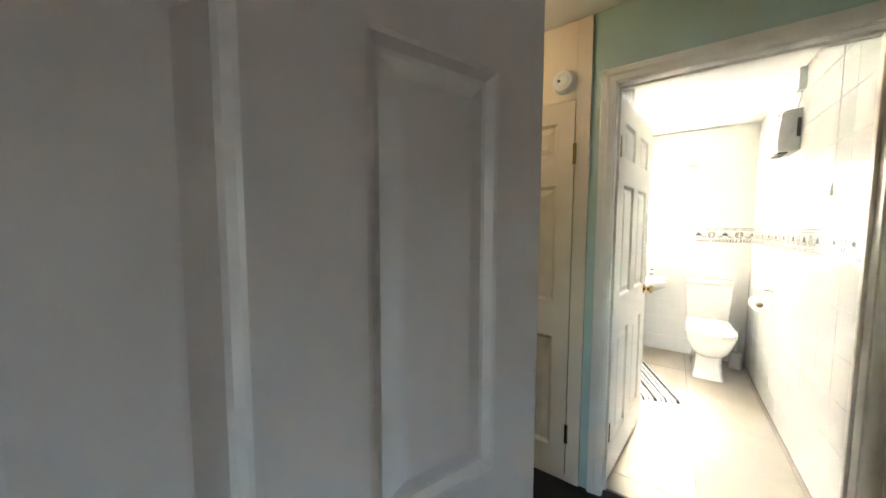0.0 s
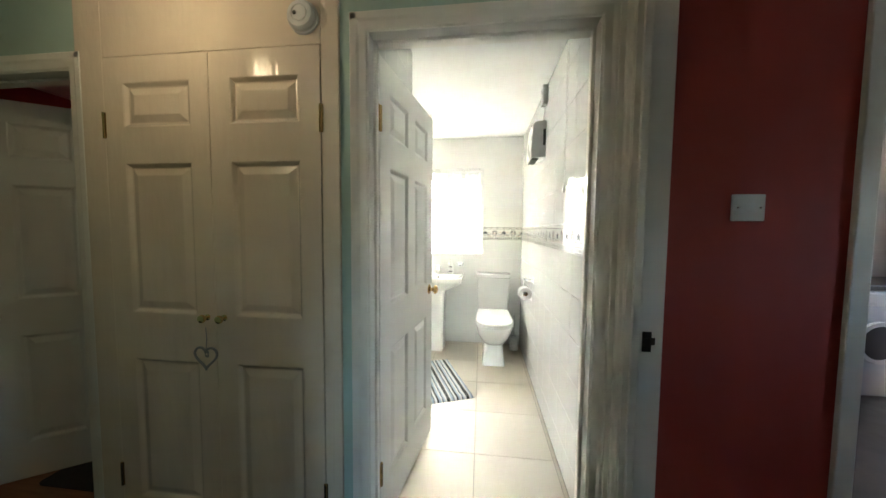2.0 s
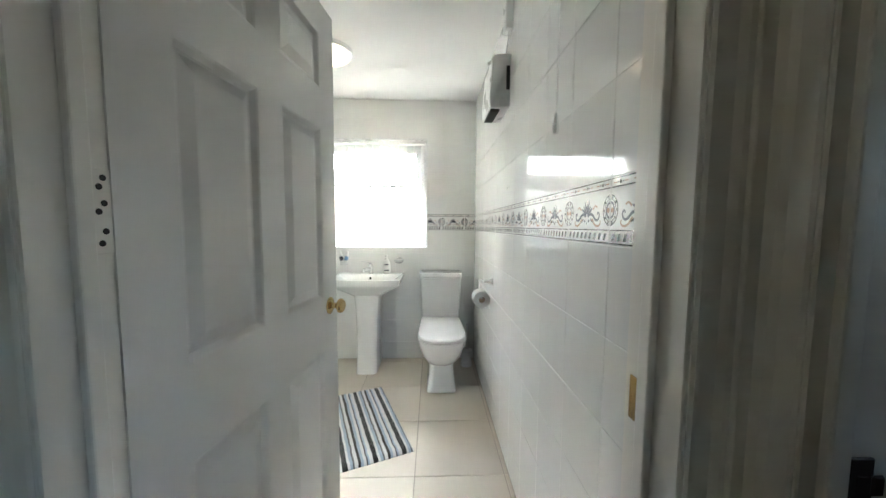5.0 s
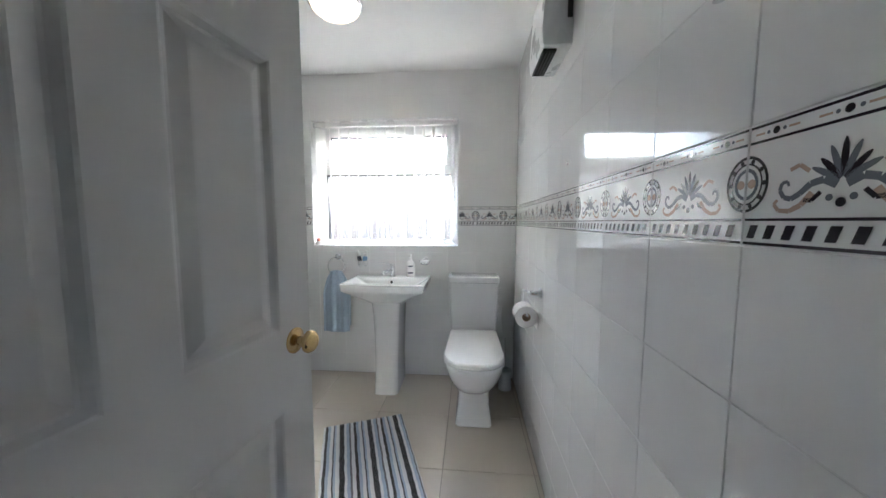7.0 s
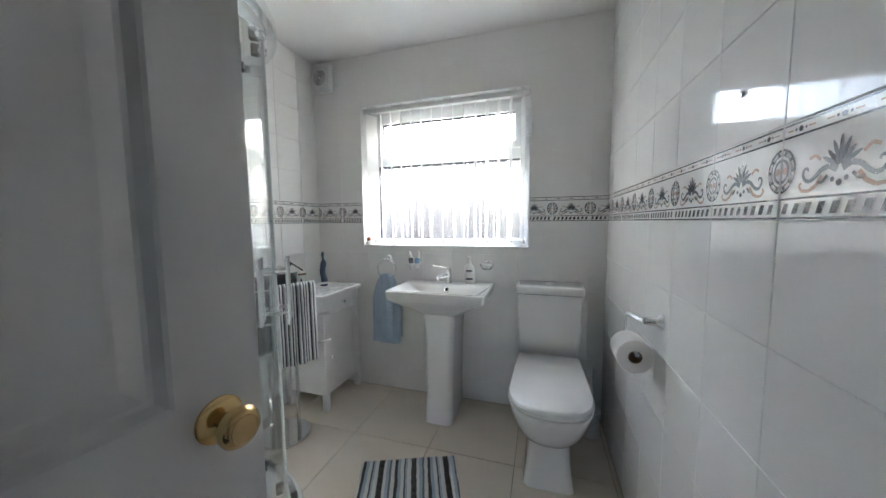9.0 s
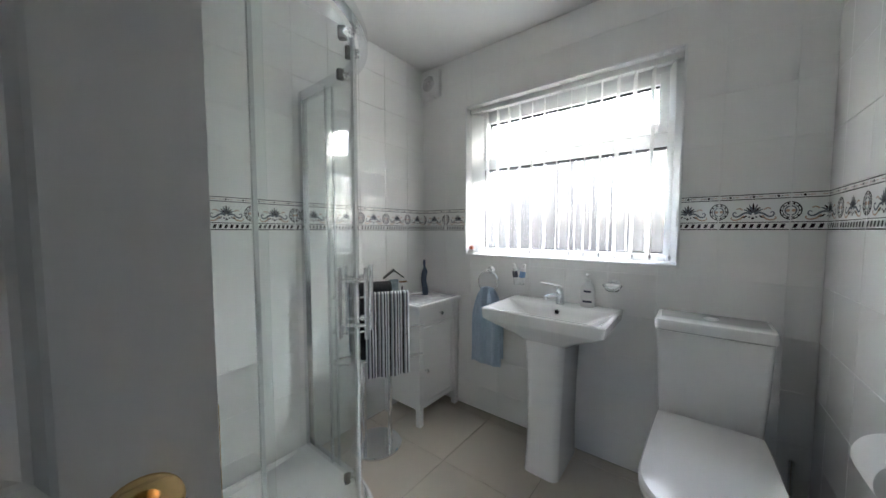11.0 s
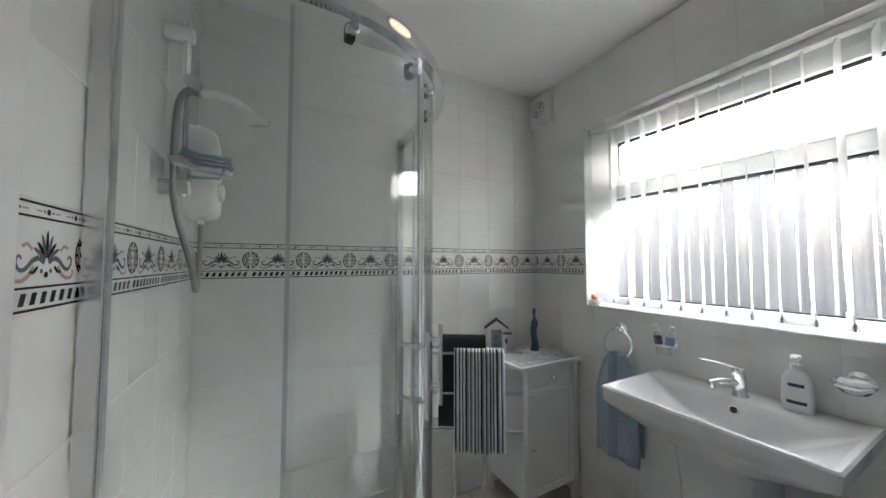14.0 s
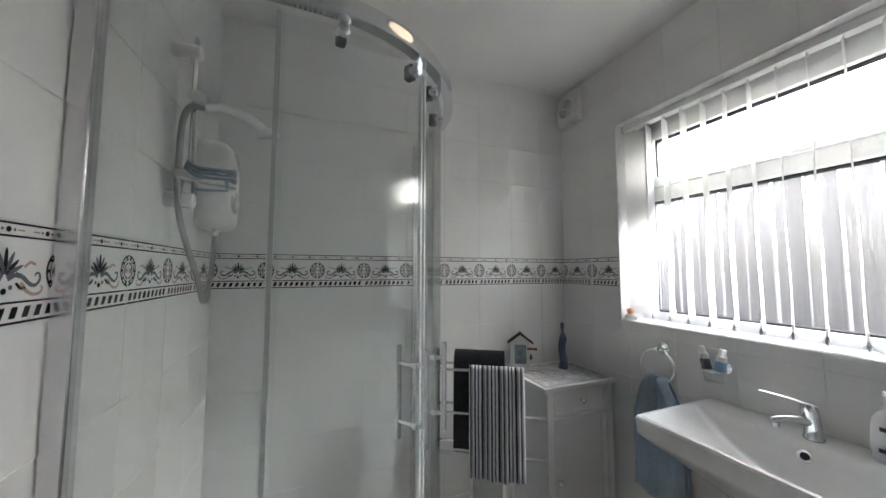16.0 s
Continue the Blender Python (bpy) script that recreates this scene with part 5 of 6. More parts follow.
for nm, px, py, along in (("wall_profile", CX + R, SY, 0), ("wall_profile", LX, CY + R, 1)):
    bm = bmesh.new()
    if along == 0:
        box(bm, px - 0.014, px + 0.018, py + 0.001, py + 0.032, FOOT, TOP, 0.003)
    else:
        box(bm, px + 0.001, px + 0.032, py - 0.014, py + 0.018, FOOT, TOP, 0.003)
    part(nm, bm, SATIN, scr, "satin aluminium wall profile")
GZ0, GZ1 = FOOT + 0.02, TOP - 0.04


def glass_panel(name, pts, label):
    bm = bmesh.new()
    strip(bm, [(x, y, GZ0) for x, y, _ in pts], [(x, y, GZ1) for x, y, _ in pts], 0.005)
    ob = part(name, bm, SHOWER_GLASS, scr, label)
    ob.visible_shadow = False
    return ob


def glass_door(name, a0, a1, r_off, label):
    bm = bmesh.new()
    pts = run(a0, a1, r_off)
    strip(bm, [(x, y, GZ0 + 0.01) for x, y, _ in pts], [(x, y, GZ1 - 0.012) for x, y, _ in pts], 0.005)
    ob = part(name, bm, SHOWER_GLASS, scr, label, True)
    ob.visible_shadow = False
    return ob


glass_panel("fixed_panel", run(U0 + 0.03, -0.055, -0.002), "fixed clear glass side panel")
glass_panel("fixed_panel", run(96.0, U1 - 2.6, -0.002), "fixed clear glass side panel")
MEET = 41.0                                         # where the two doors meet, degrees of arc
doors = [glass_door("sliding_door", -0.075, MEET - 0.8, -0.028, "curved clear glass sliding door"), glass_door("sliding_door", MEET + 0.8, 98.0, -0.028, "curved clear glass sliding door")]


def seal(u, r_off, wide, material, name, parent):
    """An upright strip along the edge of a glass sheet."""
    x, y, _ = front(u, r_off, 0)
    c, s = (1.0, 0.0) if u < 0 else (0.0, 1.0) if u > 90 else (math.cos(radians(u)), math.sin(radians(u)))
    bm = bmesh.new()
    loft(bm, [[(x + k * c - w * s, y + k * s + w * c, z) for k, w in ((-0.002, -wide / 2), (0.007, -wide / 2), (0.007, wide / 2), (-0.002, wide / 2))] for z in (GZ0 + 0.01, GZ1 - 0.012)])
    return part(name, bm, material, parent)


seal(-0.072, -0.028, 0.009, RUBBER, "seal_strip", doors[0])
seal(MEET - 1.0, -0.028, 0.009, RUBBER, "edge_profile", doors[0])
seal(MEET + 1.4, -0.028, 0.009, RUBBER, "edge_profile", doors[1])
seal(97.7, -0.028, 0.009, RUBBER, "seal_strip", doors[1])
seal(96.3, -0.002, 0.009, RUBBER, "seal_strip", scr)
for d, angs in ((doors[0], (8, 37)), (doors[1], (53, 78))):
    for a in angs:
        for z, s in ((TOP - 0.056, 1), (FOOT + 0.05, 1)):
            c, q = math.cos(radians(a)), math.sin(radians(a))
            px, py = CX + (R - 0.03) * c, CY + (R - 0.03) * q
            bm = bmesh.new()
            lathe(bm, ((0, -0.012), (0.013, -0.012), (0.016, -0.008), (0.016, 0.014), (0.012, 0.018), (0, 0.018)), 18, (px, py, z), (c, q, 0))
            part("roller", bm, CHROME, d, "chrome roller housing", True)
            bm = one_box(-0.014, 0.014, -0.012, 0.012, z - 0.02, z + 0.022, 0.005)
            bm.transform(Matrix.Translation((px - 0.018 * c, py - 0.018 * q, 0)) @ Matrix.Rotation(radians(a), 4, "Z"))
            part("roller_cap", bm, DARK_METAL, d, "dark roller cap")
for d, a in ((doors[0], 36), (doors[1], 48)):
    c, q = math.cos(radians(a)), math.sin(radians(a))
    bm = bmesh.new()
    for s in (1, -1):
        ro = R - 0.026 + s * 0.045
        rod(bm, (CX + ro * c, CY + ro * q, 0.83), (CX + ro * c, CY + ro * q, 1.07), 0.0075, 12)
    for z in (0.875, 1.025):
        rod(bm, (CX + (R - 0.08) * c, CY + (R - 0.08) * q, z), (CX + (R + 0.024) * c, CY + (R + 0.024) * q, z), 0.006, 12)
        lathe(bm, ((0, 0), (0.011, 0), (0.011, 0.012), (0, 0.012)), 14, (CX + (R - 0.018) * c, CY + (R - 0.018) * q, z), (c, q, 0))
    part("handle", bm, CHROME, d, "chrome bar handle", True)

# shower unit and riser
rail = thing("shower_riser", "chrome shower riser rail with white brackets", "shower rail", (-0.888, SY, 0))
RYO = 0.05
part("riser_bar", rod(bmesh.new(), (0, RYO, 1.44), (0, RYO, 1.935), 0.0095, 16), CHROME, rail, "", True)
for z in (1.464, 1.893):
    bm = bmesh.new()
    loft(bm, [[(a * math.cos(2 * math.pi * k / 20) , y, z + b * math.sin(2 * math.pi * k / 20)) for k in range(20)] for y, a, b in ((0.0, 0.017, 0.022), (0.036, 0.016, 0.021), (0.05, 0.019, 0.022), (0.064, 0.017, 0.02), (0.067, 0.012, 0.014))])
    part("bracket", bm, PLASTIC, rail, "white plastic bracket", True)
bm = bmesh.new()
lathe(bm, ((0, -0.02), (0.02, -0.02), (0.024, -0.012), (0.024, 0.012), (0.02, 0.02), (0, 0.02)), 24, (0.008, RYO + 0.014, 1.752), (1, 0.3, 0))
slider = part("head_slider", bm, SATIN, rail, "grey slider", True)
head = thing("hand_shower", "white hand-held shower on the slider", "hand shower", (-0.888, SY, 0))
pts = [(0.004, RYO + 0.03, 1.73), (-0.015, RYO + 0.06, 1.75), (-0.05, RYO + 0.095, 1.758), (-0.085, RYO + 0.122, 1.76), (-0.112, RYO + 0.143, 1.754), (-0.128, RYO + 0.156, 1.745)]
part("handle", tube(bmesh.new(), pts, lambda q: 0.0115 + 0.004 * q, 14), PLASTIC, head, "", True)
part("rose", lathe(bmesh.new(), ((0, 0.02), (0.022, 0.016), (0.036, 0.004), (0.038, -0.006), (0.034, -0.012), (0, -0.012)), 28, (-0.142, RYO + 0.168, 1.738), (0.25, -0.15, 1)), PLASTIC, head, "", True)
part("spray_plate", lathe(bmesh.new(), ((0, -0.0125), (0.03, -0.0125), (0.03, -0.0145), (0, -0.015)), 24, (-0.142, RYO + 0.168, 1.738), (0.25, -0.15, 1)), SATIN, head, "", True)
unit = thing("electric_shower", "white electric shower unit on the tiled wall", "electric shower", (-1.197, SY, 1.572))
bm = bmesh.new()
loft(bm, [[(px * s, y, pz * s2) for px, pz, _ in rrect(-0.1, 0.1, -0.155, 0.155, 0, 0.035)] for y, s, s2 in ((0.0, 0.97, 0.98), (0.008, 1, 1), (0.055, 1, 1), (0.078, 0.94, 0.96), (0.09, 0.8, 0.88), (0.093, 0.6, 0.75))])
part("casing", bm, PLASTIC, unit, "", True)
part("power_dial", lathe(bmesh.new(), ((0, 0), (0.03, 0), (0.028, 0.014), (0.012, 0.018), (0, 0.018)), 24, (0, 0.092, -0.06), (0, 1, 0)), PLASTIC, unit, "", True)
part("start_button", lathe(bmesh.new(), ((0, 0), (0.014, 0), (0.013, 0.005), (0, 0.006)), 20, (0, 0.093, 0.06), (0, 1, 0)), SATIN, unit, "grey start button", True)
hose = thing("shower_hose", "flexible ribbed chrome shower hose", "shower hose")
ctrl = [(-1.15, SY + 0.05, 1.43), (-1.148, SY + 0.05, 1.38), (-1.11, SY + 0.056, 1.27), (-1.05, SY + 0.062, 1.19), (-1.0, SY + 0.066, 1.178), (-0.955, SY + 0.064, 1.24), (-0.885, SY + 0.034, 1.42), (-0.858, SY + 0.036, 1.56), (-0.85, SY + 0.042, 1.67), (-0.858, SY + 0.056, 1.72), (-0.884, SY + 0.076, 1.732)]
cv = [Vector(p) for p in ctrl]
pts = []
for i in range(len(cv) - 1):
    p0, p1, p2, p3 = cv[max(i - 1, 0)], cv[i], cv[i + 1], cv[min(i + 2, len(cv) - 1)]
    for k in range(22):
        q = k / 22
        pts.append(0.5 * ((2 * p1) + (-p0 + p2) * q + (2 * p0 - 5 * p1 + 4 * p2 - p3) * q * q + (-p0 + 3 * p1 - 3 * p2 + p3) * q ** 3))
part("ribbed_tube", tube(bmesh.new(), pts, lambda q: 0.0076 + 0.0010 * (int(q * (len(pts) - 1) + 0.5) % 2), 10), HOSE, hose, "", True)
part("hose_nut", lathe(bmesh.new(), ((0, 0), (0.011, 0), (0.011, 0.03), (0.008, 0.036), (0, 0.036)), 12, (-1.15, SY + 0.05, 1.39)), CHROME, hose, "", True)
# soap tray on the rail with a folded flannel
st = thing("rail_soap_tray", "grey plastic soap tray clipped to the riser", "soap tray", (-0.893, SY + RYO, 1.53))
bm = bmesh.new()
loft(bm, [rrect(-0.075, 0.06, -0.02, 0.105, z, 0.03) for z in (-0.012, -0.008)] + [rrect(-0.08, 0.065, -0.025, 0.11, 0.006, 0.03), rrect(-0.076, 0.061, -0.021, 0.106, 0.006, 0.03), rrect(-0.07, 0.055, -0.015, 0.1, -0.004, 0.028)])
part("dish", bm, PLASTIC, st, "", True)
part("clip", one_box(-0.02, 0.02, -0.02, 0.016, -0.05, -0.008, 0.005), SATIN, st, "grey clip")
fl = thing("flannel", "folded faded blue flannel on the soap tray", "flannel", (-0.902, SY + RYO + 0.045, 1.54), 20)
bm = bmesh.new()
for k in range(3):
    rows = []
    for s in (0, 1):
        ring_ = []
        for i in range(24):
            a = 2 * math.pi * i / 24
            x = 0.085 * math.copysign(abs(math.cos(a)) ** 0.5, math.cos(a)) * (1 - 0.04 * k)
            y = 0.062 * math.copysign(abs(math.sin(a)) ** 0.5, math.sin(a)) * (1 - 0.05 * k)
            droop = -0.028 * (max(abs(x) - 0.06, 0) / 0.025) - 0.02 * (max(y - 0.045, 0) / 0.02)
            ring_.append((x, y, 0.008 * k + 0.008 * s * 0.9 + droop + 0.003 * math.sin(5 * a + k)))
        rows.append(ring_)
    loft(bm, rows)
part("cloth", bm, FLANNEL, fl, "", True)

# ------------------------------------------------------------------ towel stand, towels, cabinet
SXC, SYC = -1.1, 3.59
ts = thing("towel_stand", "chrome freestanding towel stand on a round base", "towel stand", (SXC, SYC, 0), -30)
part("base_plate", lathe(bmesh.new(), ((0, 0), (0.135, 0), (0.138, 0.003), (0.138, 0.011), (0.132, 0.016), (0, 0.018)), 48), CHROME, ts, "", True)
for x, y, h in ((0.015, -0.068, 0.54), (0.022, 0.072, 0.868)):
    part("pole", rod(bmesh.new(), (x, y, 0.015), (x, y, h), 0.011, 16), CHROME, ts, "", True)
for k, z in enumerate((0.862, 0.69, 0.533)):
    bm = bmesh.new()
    pts = [(0.034, 0.1, z), (0.034, -0.18, z)] + [(0.082 - 0.048 * math.cos(a), -0.18 - 0.042 * math.sin(a), z) for a in [math.pi * q / 8 for q in range(1, 8)]] + [(0.13, -0.18, z), (0.13, 0.228, z)]
    tube(bm, pts, 0.0062, 10)
    rod(bm, (0.018, -0.065 if k == 2 else 0.07, z), (0.034, -0.065 if k == 2 else 0.07, z), 0.007, 10)
    part("arm", bm, CHROME, ts, "", True)
draped("bath_towel", "black white and blue striped towel over the stand", (-0.967, 3.56, 0.866), 59, 0.215, 0.415, 0.37, 0.008, 1.0, TOWEL_STRIPES, 4, 0.006, 0.014)
draped("bath_towel", "thick black terry towel folded over the stand", (-1.0856, 3.547, 0.872), 59, 0.215, 0.345, 0.33, 0.034, 1.0, BLACK_TERRY, 1, 0.004, 0.034)

CX0, CX1, CY0, CY1, CZ = -1.318, -1.005, 3.842, 4.232, 0.752
cab = thing("bathroom_cabinet", "white bathroom cabinet with one drawer over a door", "cabinet")
bm = bmesh.new()
box(bm, CX0, CX1 - 0.0205, CY0 + 0.008, CY1, 0.10, CZ - 0.022, 0.002, 1)
part("body", bm, CAB_WHITE, cab)
for a, b in ((CX0, CY0), (CX1 - 0.035, CY0), (CX0, CY1 - 0.035), (CX1 - 0.035, CY1 - 0.035)):
    part("leg", one_box(a, a + 0.035, b, b + 0.035, 0, CZ - 0.022, 0.002, 1), CAB_WHITE, cab)
tp = part("top", one_box(CX0 - 0.006, CX1 + 0.022, CY0 - 0.03, CY1 + 0.004, CZ - 0.022, CZ, 0.004), CAB_WHITE, cab)
part("top_inlay", one_box(CX0 + 0.012, CX1 + 0.002, CY0 - 0.01, CY1 - 0.012, CZ - 0.001, CZ + 0.0012), MARBLE, tp, "grey patterned top inlay")


def shaker(name, y0, y1, za, zb, parent):
    """A framed front that faces +x."""
    xf = CX1 - 0.004
    w = 0.032 if zb - za > 0.2 else 0.014
    front_ = part(name, one_box(xf - 0.016, xf - 0.006, y0, y1, za, zb), CAB_WHITE, parent)
    for kind, a, b, c, d in (("stile", y0, y0 + w, za, zb), ("stile", y1 - w, y1, za, zb), ("rail", y0 + w, y1 - w, za, za + w), ("rail", y0 + w, y1 - w, zb - w, zb)):
        part(kind, one_box(xf - 0.0055, xf, a, b, c, d, 0.0015, 1), CAB_WHITE, front_)
    return front_


dr = shaker("drawer", CY0 + 0.038, CY1 - 0.038, 0.61, 0.724, cab)
dd = shaker("cabinet_door", CY0 + 0.038, CY1 - 0.038, 0.105, 0.602, cab)
for p, y, z in ((dr, (CY0 + CY1) / 2, 0.672), (dd, CY0 + 0.056, 0.34)):
    part("knob", lathe(bmesh.new(), ((0, 0), (0.006, 0), (0.005, 0.01), (0.011, 0.016), (0.012, 0.022), (0.007, 0.027), (0, 0.028)), 16, (CX1 - 0.004, y, z), (1, 0, 0)), CHROME, p, "small chrome knob", True)

# things on the cabinet
vs = thing("bottle_vase", "wavy slate blue glass bottle on the cabinet", "vase", (-1.2, 4.105, CZ + 0.0012))
bm = bmesh.new()
rings = []
for k in range(27):
    q = k / 26
    z = 0.215 * q
    off = 0.008 * math.sin(q * 2 * math.pi * 1.55) * (1 - 0.5 * q)
    r = 0.027 - 0.006 * math.sin(q * math.pi) if q < 0.72 else 0.024 - 0.016 * min(1, (q - 0.72) / 0.16)
    rings.append([(off + r * math.cos(2 * math.pi * i / 20), 0.75 * r * math.sin(2 * math.pi * i / 20), z) for i in range(20)])
part("bottle", loft(bm, rings), VASE_GLASS, vs, "", True)
part("stopper", lathe(bmesh.new(), ((0, 0.213), (0.011, 0.213), (0.011, 0.222), (0.007, 0.226), (0.010, 0.236), (0, 0.242)), 16), VASE_GLASS, vs, "", True)
hs = thing("beach_hut_frame", "white beach hut ornament with a grey picture", "ornament", (-1.283, 3.895, CZ + 0.0012), 58)
hs.matrix_basis = hs.matrix_basis @ Matrix.Diagonal((1.15, 1.15, 1.18, 1))
bm = bmesh.new()
loft(bm, [[(x, y, z) for x, z in ((-0.048, 0), (0.048, 0), (0.043, 0.12), (0.0, 0.15), (-0.043, 0.12))] for y in (-0.012, 0.012)])
part("hut", bm, PLASTIC, hs)
bm = bmesh.new()
for s in (-1, 1):
    loft(bm, [[(s * x, y, z) for x, z in ((-0.003, 0.152), (0.058, 0.108), (0.058, 0.116), (-0.003, 0.162))] for y in (-0.018, 0.016)])
part("roof", bm, DARK_GRILLE, hs, "dark roof edge")
part("picture", one_box(-0.026, 0.026, -0.0145, -0.011, 0.022, 0.105), PICTURE, hs, "small blue grey beach print")
part("fish", lathe(bmesh.new(), ((0, -0.014), (0.006, -0.006), (0.004, 0.01), (0, 0.014)), 10, (0.046, -0.02, 0.055)), DARK_GRILLE, hs)
part("sign", one_box(0.03, 0.075, -0.02, -0.014, 0.085, 0.095, 0.002, 1), CARD, hs, "tiny wooden sign")
# duck on the sill
dk = thing("rubber_duck", "small pink and white rubber duck on the sill", "toy duck", (-0.925, 4.275, WIN[2]))
part("body", lathe(bmesh.new(), ((0, 0), (0.02, 0.001), (0.027, 0.012), (0.024, 0.026), (0.014, 0.033), (0, 0.035)), 18), PLASTIC, dk, "", True)
part("head", lathe(bmesh.new(), ((0, 0.03), (0.013, 0.034), (0.018, 0.046), (0.013, 0.058), (0, 0.062)), 18, (0.004, -0.006, 0)), DUCK, dk, "pink head", True)
part("beak", lathe(bmesh.new(), ((0, 0), (0.008, 0.001), (0.005, 0.009), (0, 0.012)), 10, (0.012, -0.018, 0.045), (0.6, -0.8, 0)), DUCK_BEAK, dk, "orange beak", True)

# bath mat
ma = thing("bath_mat", "striped black white and grey blue bath mat on the tiles", "bath mat", (-0.206, 3.27, 0.0), 0)
turn = math.degrees(math.atan2(-0.701, 0.284)) + 90
ma.matrix_basis = pose(-0.208, 3.268, 0.0, 0, 0, turn)
bm = bmesh.new()
nx_, ny_ = 46, 60
g = {}
for i in range(nx_ + 1):
    for j in range(ny_ + 1):
        x, y = -0.232 + 0.464 * i / nx_, -0.378 + 0.756 * j / ny_
        rim = min(1.0, min(i, nx_ - i, j, ny_ - j) / 1.5)
        g[i, j] = bm.verts.new((x + random.uniform(-0.002, 0.002), y + random.uniform(-0.002, 0.002), 0.004 + rim * (0.012 + 0.004 * noise.noise((x * 40, y * 40, 0)))))
for i in range(nx_):
    for j in range(ny_):
        bm.faces.new((g[i, j], g[i + 1, j], g[i + 1, j + 1], g[i, j + 1]))
edge = [e for e in bm.edges if e.is_boundary]
ex = bmesh.ops.extrude_edge_only(bm, edges=edge)
for v in ex["geom"]:
    if isinstance(v, bmesh.types.BMVert):
        v.co.z = 0.0005
part("mat_cloth", bm, MAT_STRIPES, ma, "", True)


# ------------------------------------------------------------------ wall and floor tiles, last
PITCH = 0.2065
BORDER = (1.193, 1.340)


def border_mesh(w):
    """A printed border tile: rules, dots, a palmette with scrolls, half medallions at both ends and slanted bars."""
    h = BORDER[1] - BORDER[0]
    bm = one_box(0.00125, w - 0.00125, 0, T + 0.001, 0.0008, h - 0.0008, 0.0012, 1)
    e = 0.0006

    def clip(pts):
        return [(min(max(x, 0.002), w - 0.002), z) for x, z in pts]

    def bar(x0, x1, z0, z1, mi=1, slant=0.0):
        plate(bm, clip([(x0, z0), (x1, z0), (x1 + slant, z1), (x0 + slant, z1)]), e, mi)

    def ribbon(pts, wid, mi=1):
        for i, ((xa, za), (xb, zb)) in enumerate(zip(pts, pts[1:])):
            n = math.hypot(xb - xa, zb - za) or 1
            f0, f1 = (wid(i / (len(pts) - 1)), wid((i + 1) / (len(pts) - 1))) if callable(wid) else (wid, wid)
            px, pz = -(zb - za) / n, (xb - xa) / n
            plate(bm, clip([(xa - px * f0, za - pz * f0), (xb - px * f1, zb - pz * f1), (xb + px * f1, zb + pz * f1), (xa + px * f0, za + pz * f0)]), e, mi)

    def disc(cx, cz, r, mi=1, n=12, k=1.0):
        pts = [(cx + r * math.cos(2 * math.pi * i / n), cz + r * k * math.sin(2 * math.pi * i / n)) for i in range(n)]
        plate(bm, clip(pts), e, mi)

    bar(0.002, w - 0.002, h - 0.0055, h - 0.0025)
    bar(0.002, w - 0.002, h - 0.0235, h - 0.0205)
    bar(0.002, w - 0.002, 0.0315, 0.0345)
    bar(0.002, w - 0.002, 0.0025, 0.0060)
    for i in range(3):
        x = w * (0.165 + 0.335 * i)
        disc(x, h - 0.013, 0.0042)
        for s in (-1, 1):
            disc(x + s * 0.0095, h - 0.013, 0.0022, 2, 8)
            ribbon([(x + s * 0.014, h - 0.013), (x + s * 0.026, h - 0.013)], 0.0012, 3)
    for i in range(9):
        x = 0.006 + i * (w - 0.02) / 8.6
        bar(x, x + 0.0105, 0.0105, 0.0265, 1, 0.005)
    cz = 0.0765
    for cx, a0, a1 in ((0, -90, 90), (w, 90, 270)):
        for r, wid, mi in ((0.0285, 0.0018, 1), (0.0215, 0.0011, 1), (0.015, 0.0022, 2)):
            ribbon([(cx + r * math.cos(radians(a0 + (a1 - a0) * i / 12)), cz + r * 1.15 * math.sin(radians(a0 + (a1 - a0) * i / 12))) for i in range(13)], wid, mi)
        for i in range(5):
            a = radians(a0 + (a1 - a0) * (i + 0.5) / 5)
            disc(cx + 0.0245 * math.cos(a), cz + 0.028 * math.sin(a), 0.003, 1, 8)
        disc(cx + (0.008 if cx == 0 else -0.008), cz, 0.006, 3, 8)
    m = w / 2
    for a in (-58, -38, -18, 0, 18, 38, 58):
        s, c = math.sin(radians(a)), math.cos(radians(a))
        ln = 0.040 if a == 0 else 0.036 if abs(a) < 30 else 0.030
        ribbon([(m + s * ln * q * (0.9 + 0.2 * q), 0.069 + c * ln * q) for q in (0.1, 0.35, 0.6, 0.85, 1.0)], lambda q: 0.0008 + 0.0025 * math.sin(math.pi * min(1, q * 0.9 + 0.1)), 1 if abs(a) in (0, 38) else 2)
    disc(m, 0.049, 0.0045)
    for s in (-1, 1):
        disc(m + s * 0.010, 0.054, 0.0035, 2, 8)
        ribbon([(m + s * x, z) for x, z in ((0.004, 0.066), (0.016, 0.072), (0.028, 0.069), (0.038, 0.060), (0.047, 0.055), (0.055, 0.057), (0.060, 0.065), (0.058, 0.073), (0.052, 0.074), (0.050, 0.069))],
               lambda q: 0.0034 * (1 - 0.75 * q) + 0.0006, 2)
        ribbon([(m + s * x, z) for x, z in ((0.026, 0.060), (0.036, 0.048), (0.048, 0.042), (0.060, 0.043), (0.066, 0.050), (0.062, 0.055))], lambda q: 0.0028 * (1 - 0.6 * q) + 0.0005, 3)
        ribbon([(m + s * x, z) for x, z in ((0.030, 0.082), (0.040, 0.090), (0.050, 0.086))], 0.0022, 3)
        ribbon([(m + s * x, z) for x, z in ((0.018, 0.060), (0.026, 0.052), (0.034, 0.053))], 0.0022, 1)
    return finish(bm, "border_tile", [TILE, INK, GREY_INK, TAN_INK])


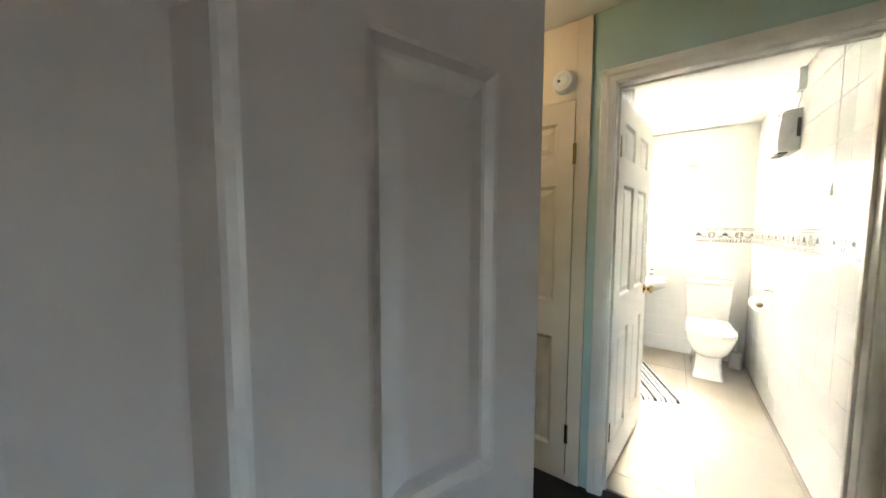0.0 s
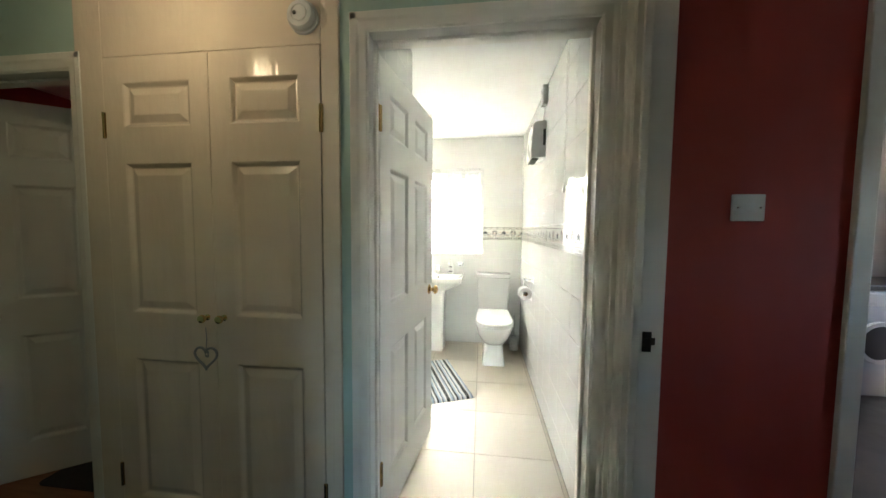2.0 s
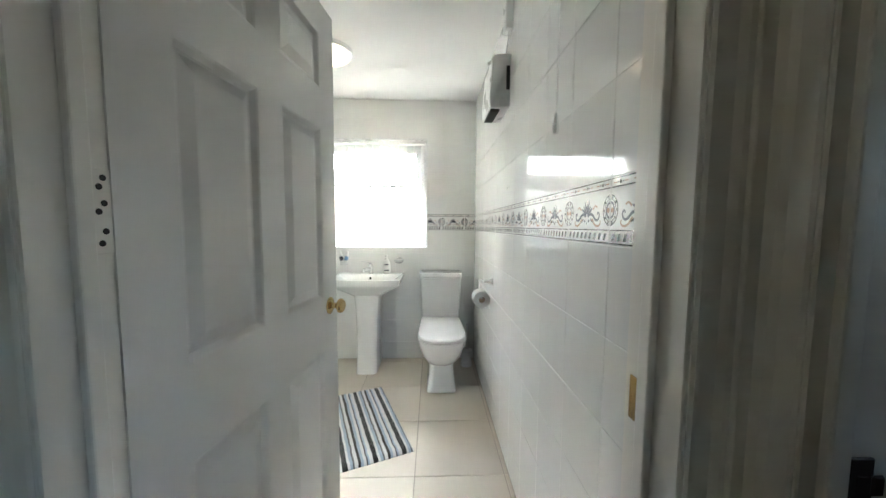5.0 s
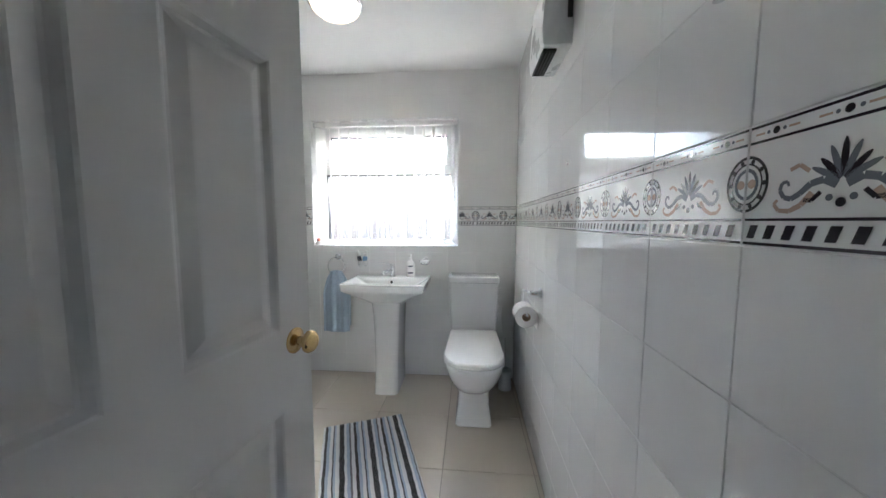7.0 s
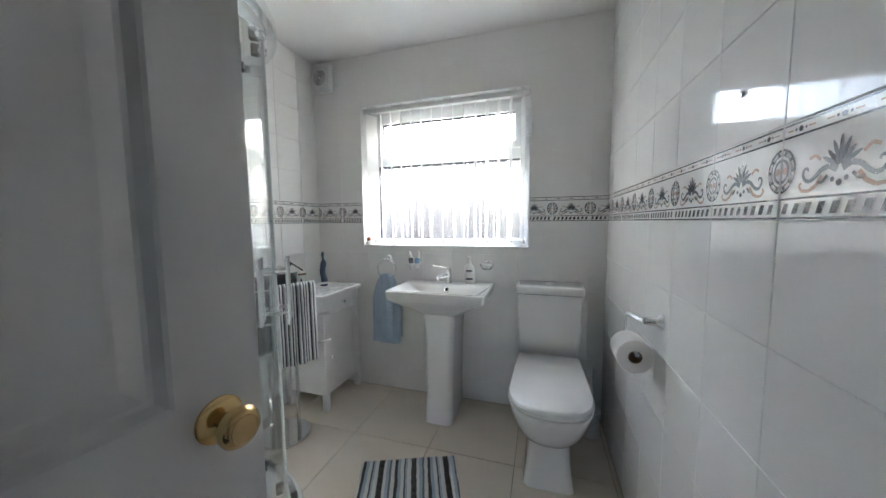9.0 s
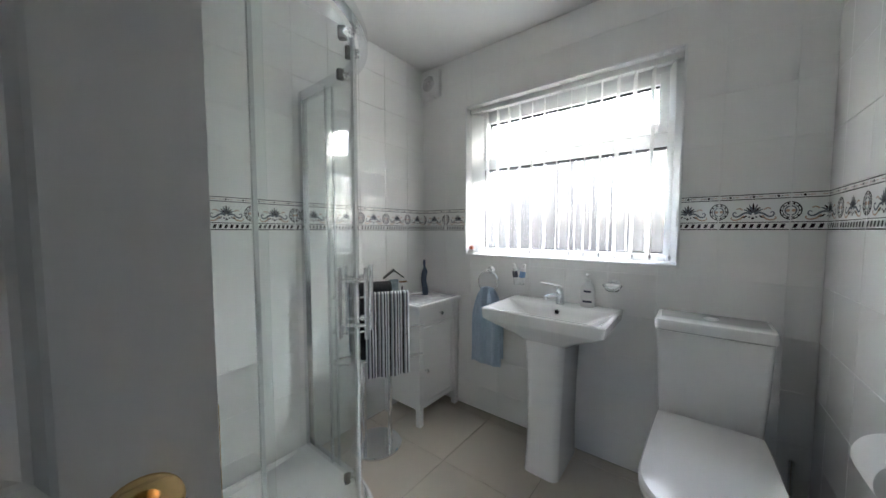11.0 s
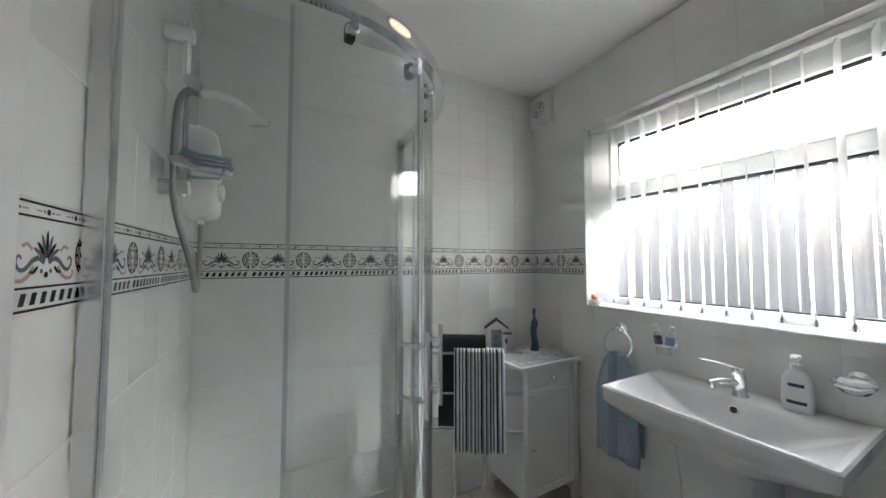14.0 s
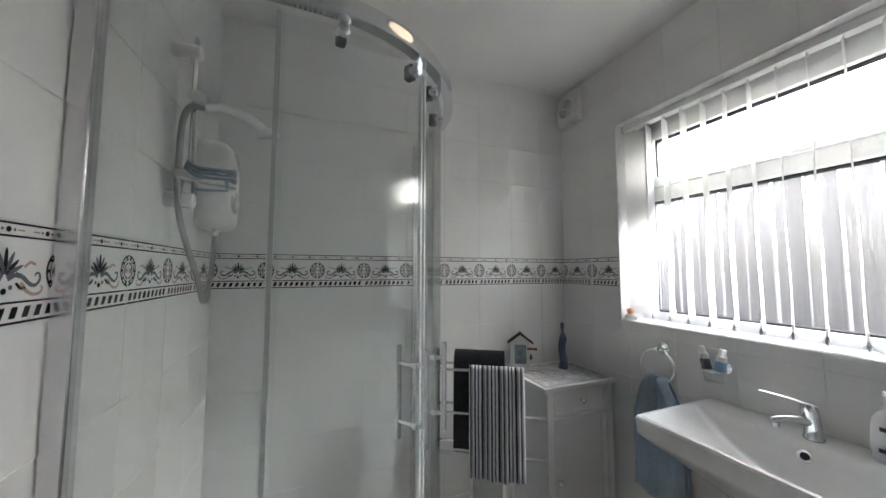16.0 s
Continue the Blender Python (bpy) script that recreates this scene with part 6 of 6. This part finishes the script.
def tile_wall(parent, corner, turn, length, first, pitch, hole=None):
    """Hangs tiles on a wall; u runs along it from corner; first: one joint's u."""
    full = border_mesh(pitch)
    joints = [0.0] + [u for u in (first + pitch * k for k in range(-20, 40)) if 0.012 < u < length - 0.012] + [length]
    levels = [0.0] + sorted(z for z in (BORDER[0] - PITCH * k for k in range(6)) if z > 0.02) + [BORDER[1] + PITCH * k for k in range(5)] + [CEILING]
    m = pose(*corner, 0, 0, turn)
    for z0, z1 in zip(levels, levels[1:]):
        for u0, u1 in zip(joints, joints[1:]):
            spans = [(u0, u1, z0, z1)]
            if hole:
                a, b, c, d = hole
                if u1 > a and u0 < b and z1 > c and z0 < d:
                    spans = []
                    if u0 < a - 0.004:
                        spans.append((u0, a, z0, z1))
                    if u1 > b + 0.004:
                        spans.append((b, u1, z0, z1))
                    ua, ub = max(u0, a), min(u1, b)
                    if z0 < c - 0.004:
                        spans.append((ua, ub, z0, c))
                    if z1 > d + 0.004:
                        spans.append((ua, ub, d, z1))
            for a, b, c, d in spans:
                border = abs(z0 - BORDER[0]) < 1e-4 and abs(z1 - BORDER[1]) < 1e-4
                if border and d - c > 0.13:
                    if b - a > pitch - 0.004:
                        me, off = full, a
                    else:
                        key = (round(a - u0, 4), round(b - a, 4), u0 == 0.0)
                        me = cut_border(pitch, (pitch - (b - a)) if (u0 == 0.0 or a > u0 + 0.004) else 0.0, b - a)
                        off = a
                    ob = new("border_tile", me)
                else:
                    ob = new("tile", tile_mesh(b - a, d - c))
                    off = a
                ob.parent = parent
                ob.matrix_basis = m @ pose(off, 0, c)


def cut_border(pitch, start, width):
    """A border tile cut to width, from start on."""
    src = border_mesh(pitch)
    bm = bmesh.new()
    bm.from_mesh(src)
    for co, no in (((start + 0.001, 0, 0), (-1, 0, 0)), ((start + width - 0.001, 0, 0), (1, 0, 0))):
        bmesh.ops.bisect_plane(bm, geom=bm.verts[:] + bm.edges[:] + bm.faces[:], plane_co=co, plane_no=no, clear_outer=True)
    for v in bm.verts:
        v.co.x -= start
    me = bpy.data.meshes.new("border_tile")
    bm.to_mesh(me)
    bm.free()
    for k in (TILE, INK, GREY_INK, TAN_INK):
        me.materials.append(k)
    return me


tile_wall(wall_window, (LX, WY, 0), 0, RX - LX, 0.33 - LX, 0.207, (WIN[0] - LX, WIN[1] - LX, WIN[2], WIN[3]))
tile_wall(wall_right, (RX, WY, 0), -90, WY - BY, WY - 2.441, 0.2095)
tile_wall(wall_left, (LX, SY, 0), 90, WY - SY, 3.075 - SY, 0.2005)
tile_wall(wall_shower, (NX, SY, 0), 180, NX - LX, NX + 1.13, 0.2005)
tile_wall(wall_nook, (NX, BY, 0), 90, SY - BY, 0.12, 0.2065)

# floor tiles
P = 0.447
xs = [LX] + [x for x in (0.162 + P * k for k in range(-5, 3)) if LX + 0.02 < x < RX - 0.02] + [RX]
ys = [1.79] + [y for y in (2.83 + P * k for k in range(-3, 5)) if 1.81 < y < WY - 0.02] + [WY]
for xa, xb in zip(xs, xs[1:]):
    for ya, yb in zip(ys, ys[1:]):
        if yb <= SY + 0.01 and xb < NX - 0.02:
            continue
        xx = max(xa, NX + 0.001) if yb <= SY + 0.01 else xa
        ob = new("floor_tile", finish(one_box(0.0018, xb - xx - 0.0018, 0.0018, yb - ya - 0.0018, -0.006, 0.0, 0.0012, 1), "floor_tile", FLOOR_TILE))
        ob.parent = bathroom_floor
        ob.location = (xx, ya, 0)
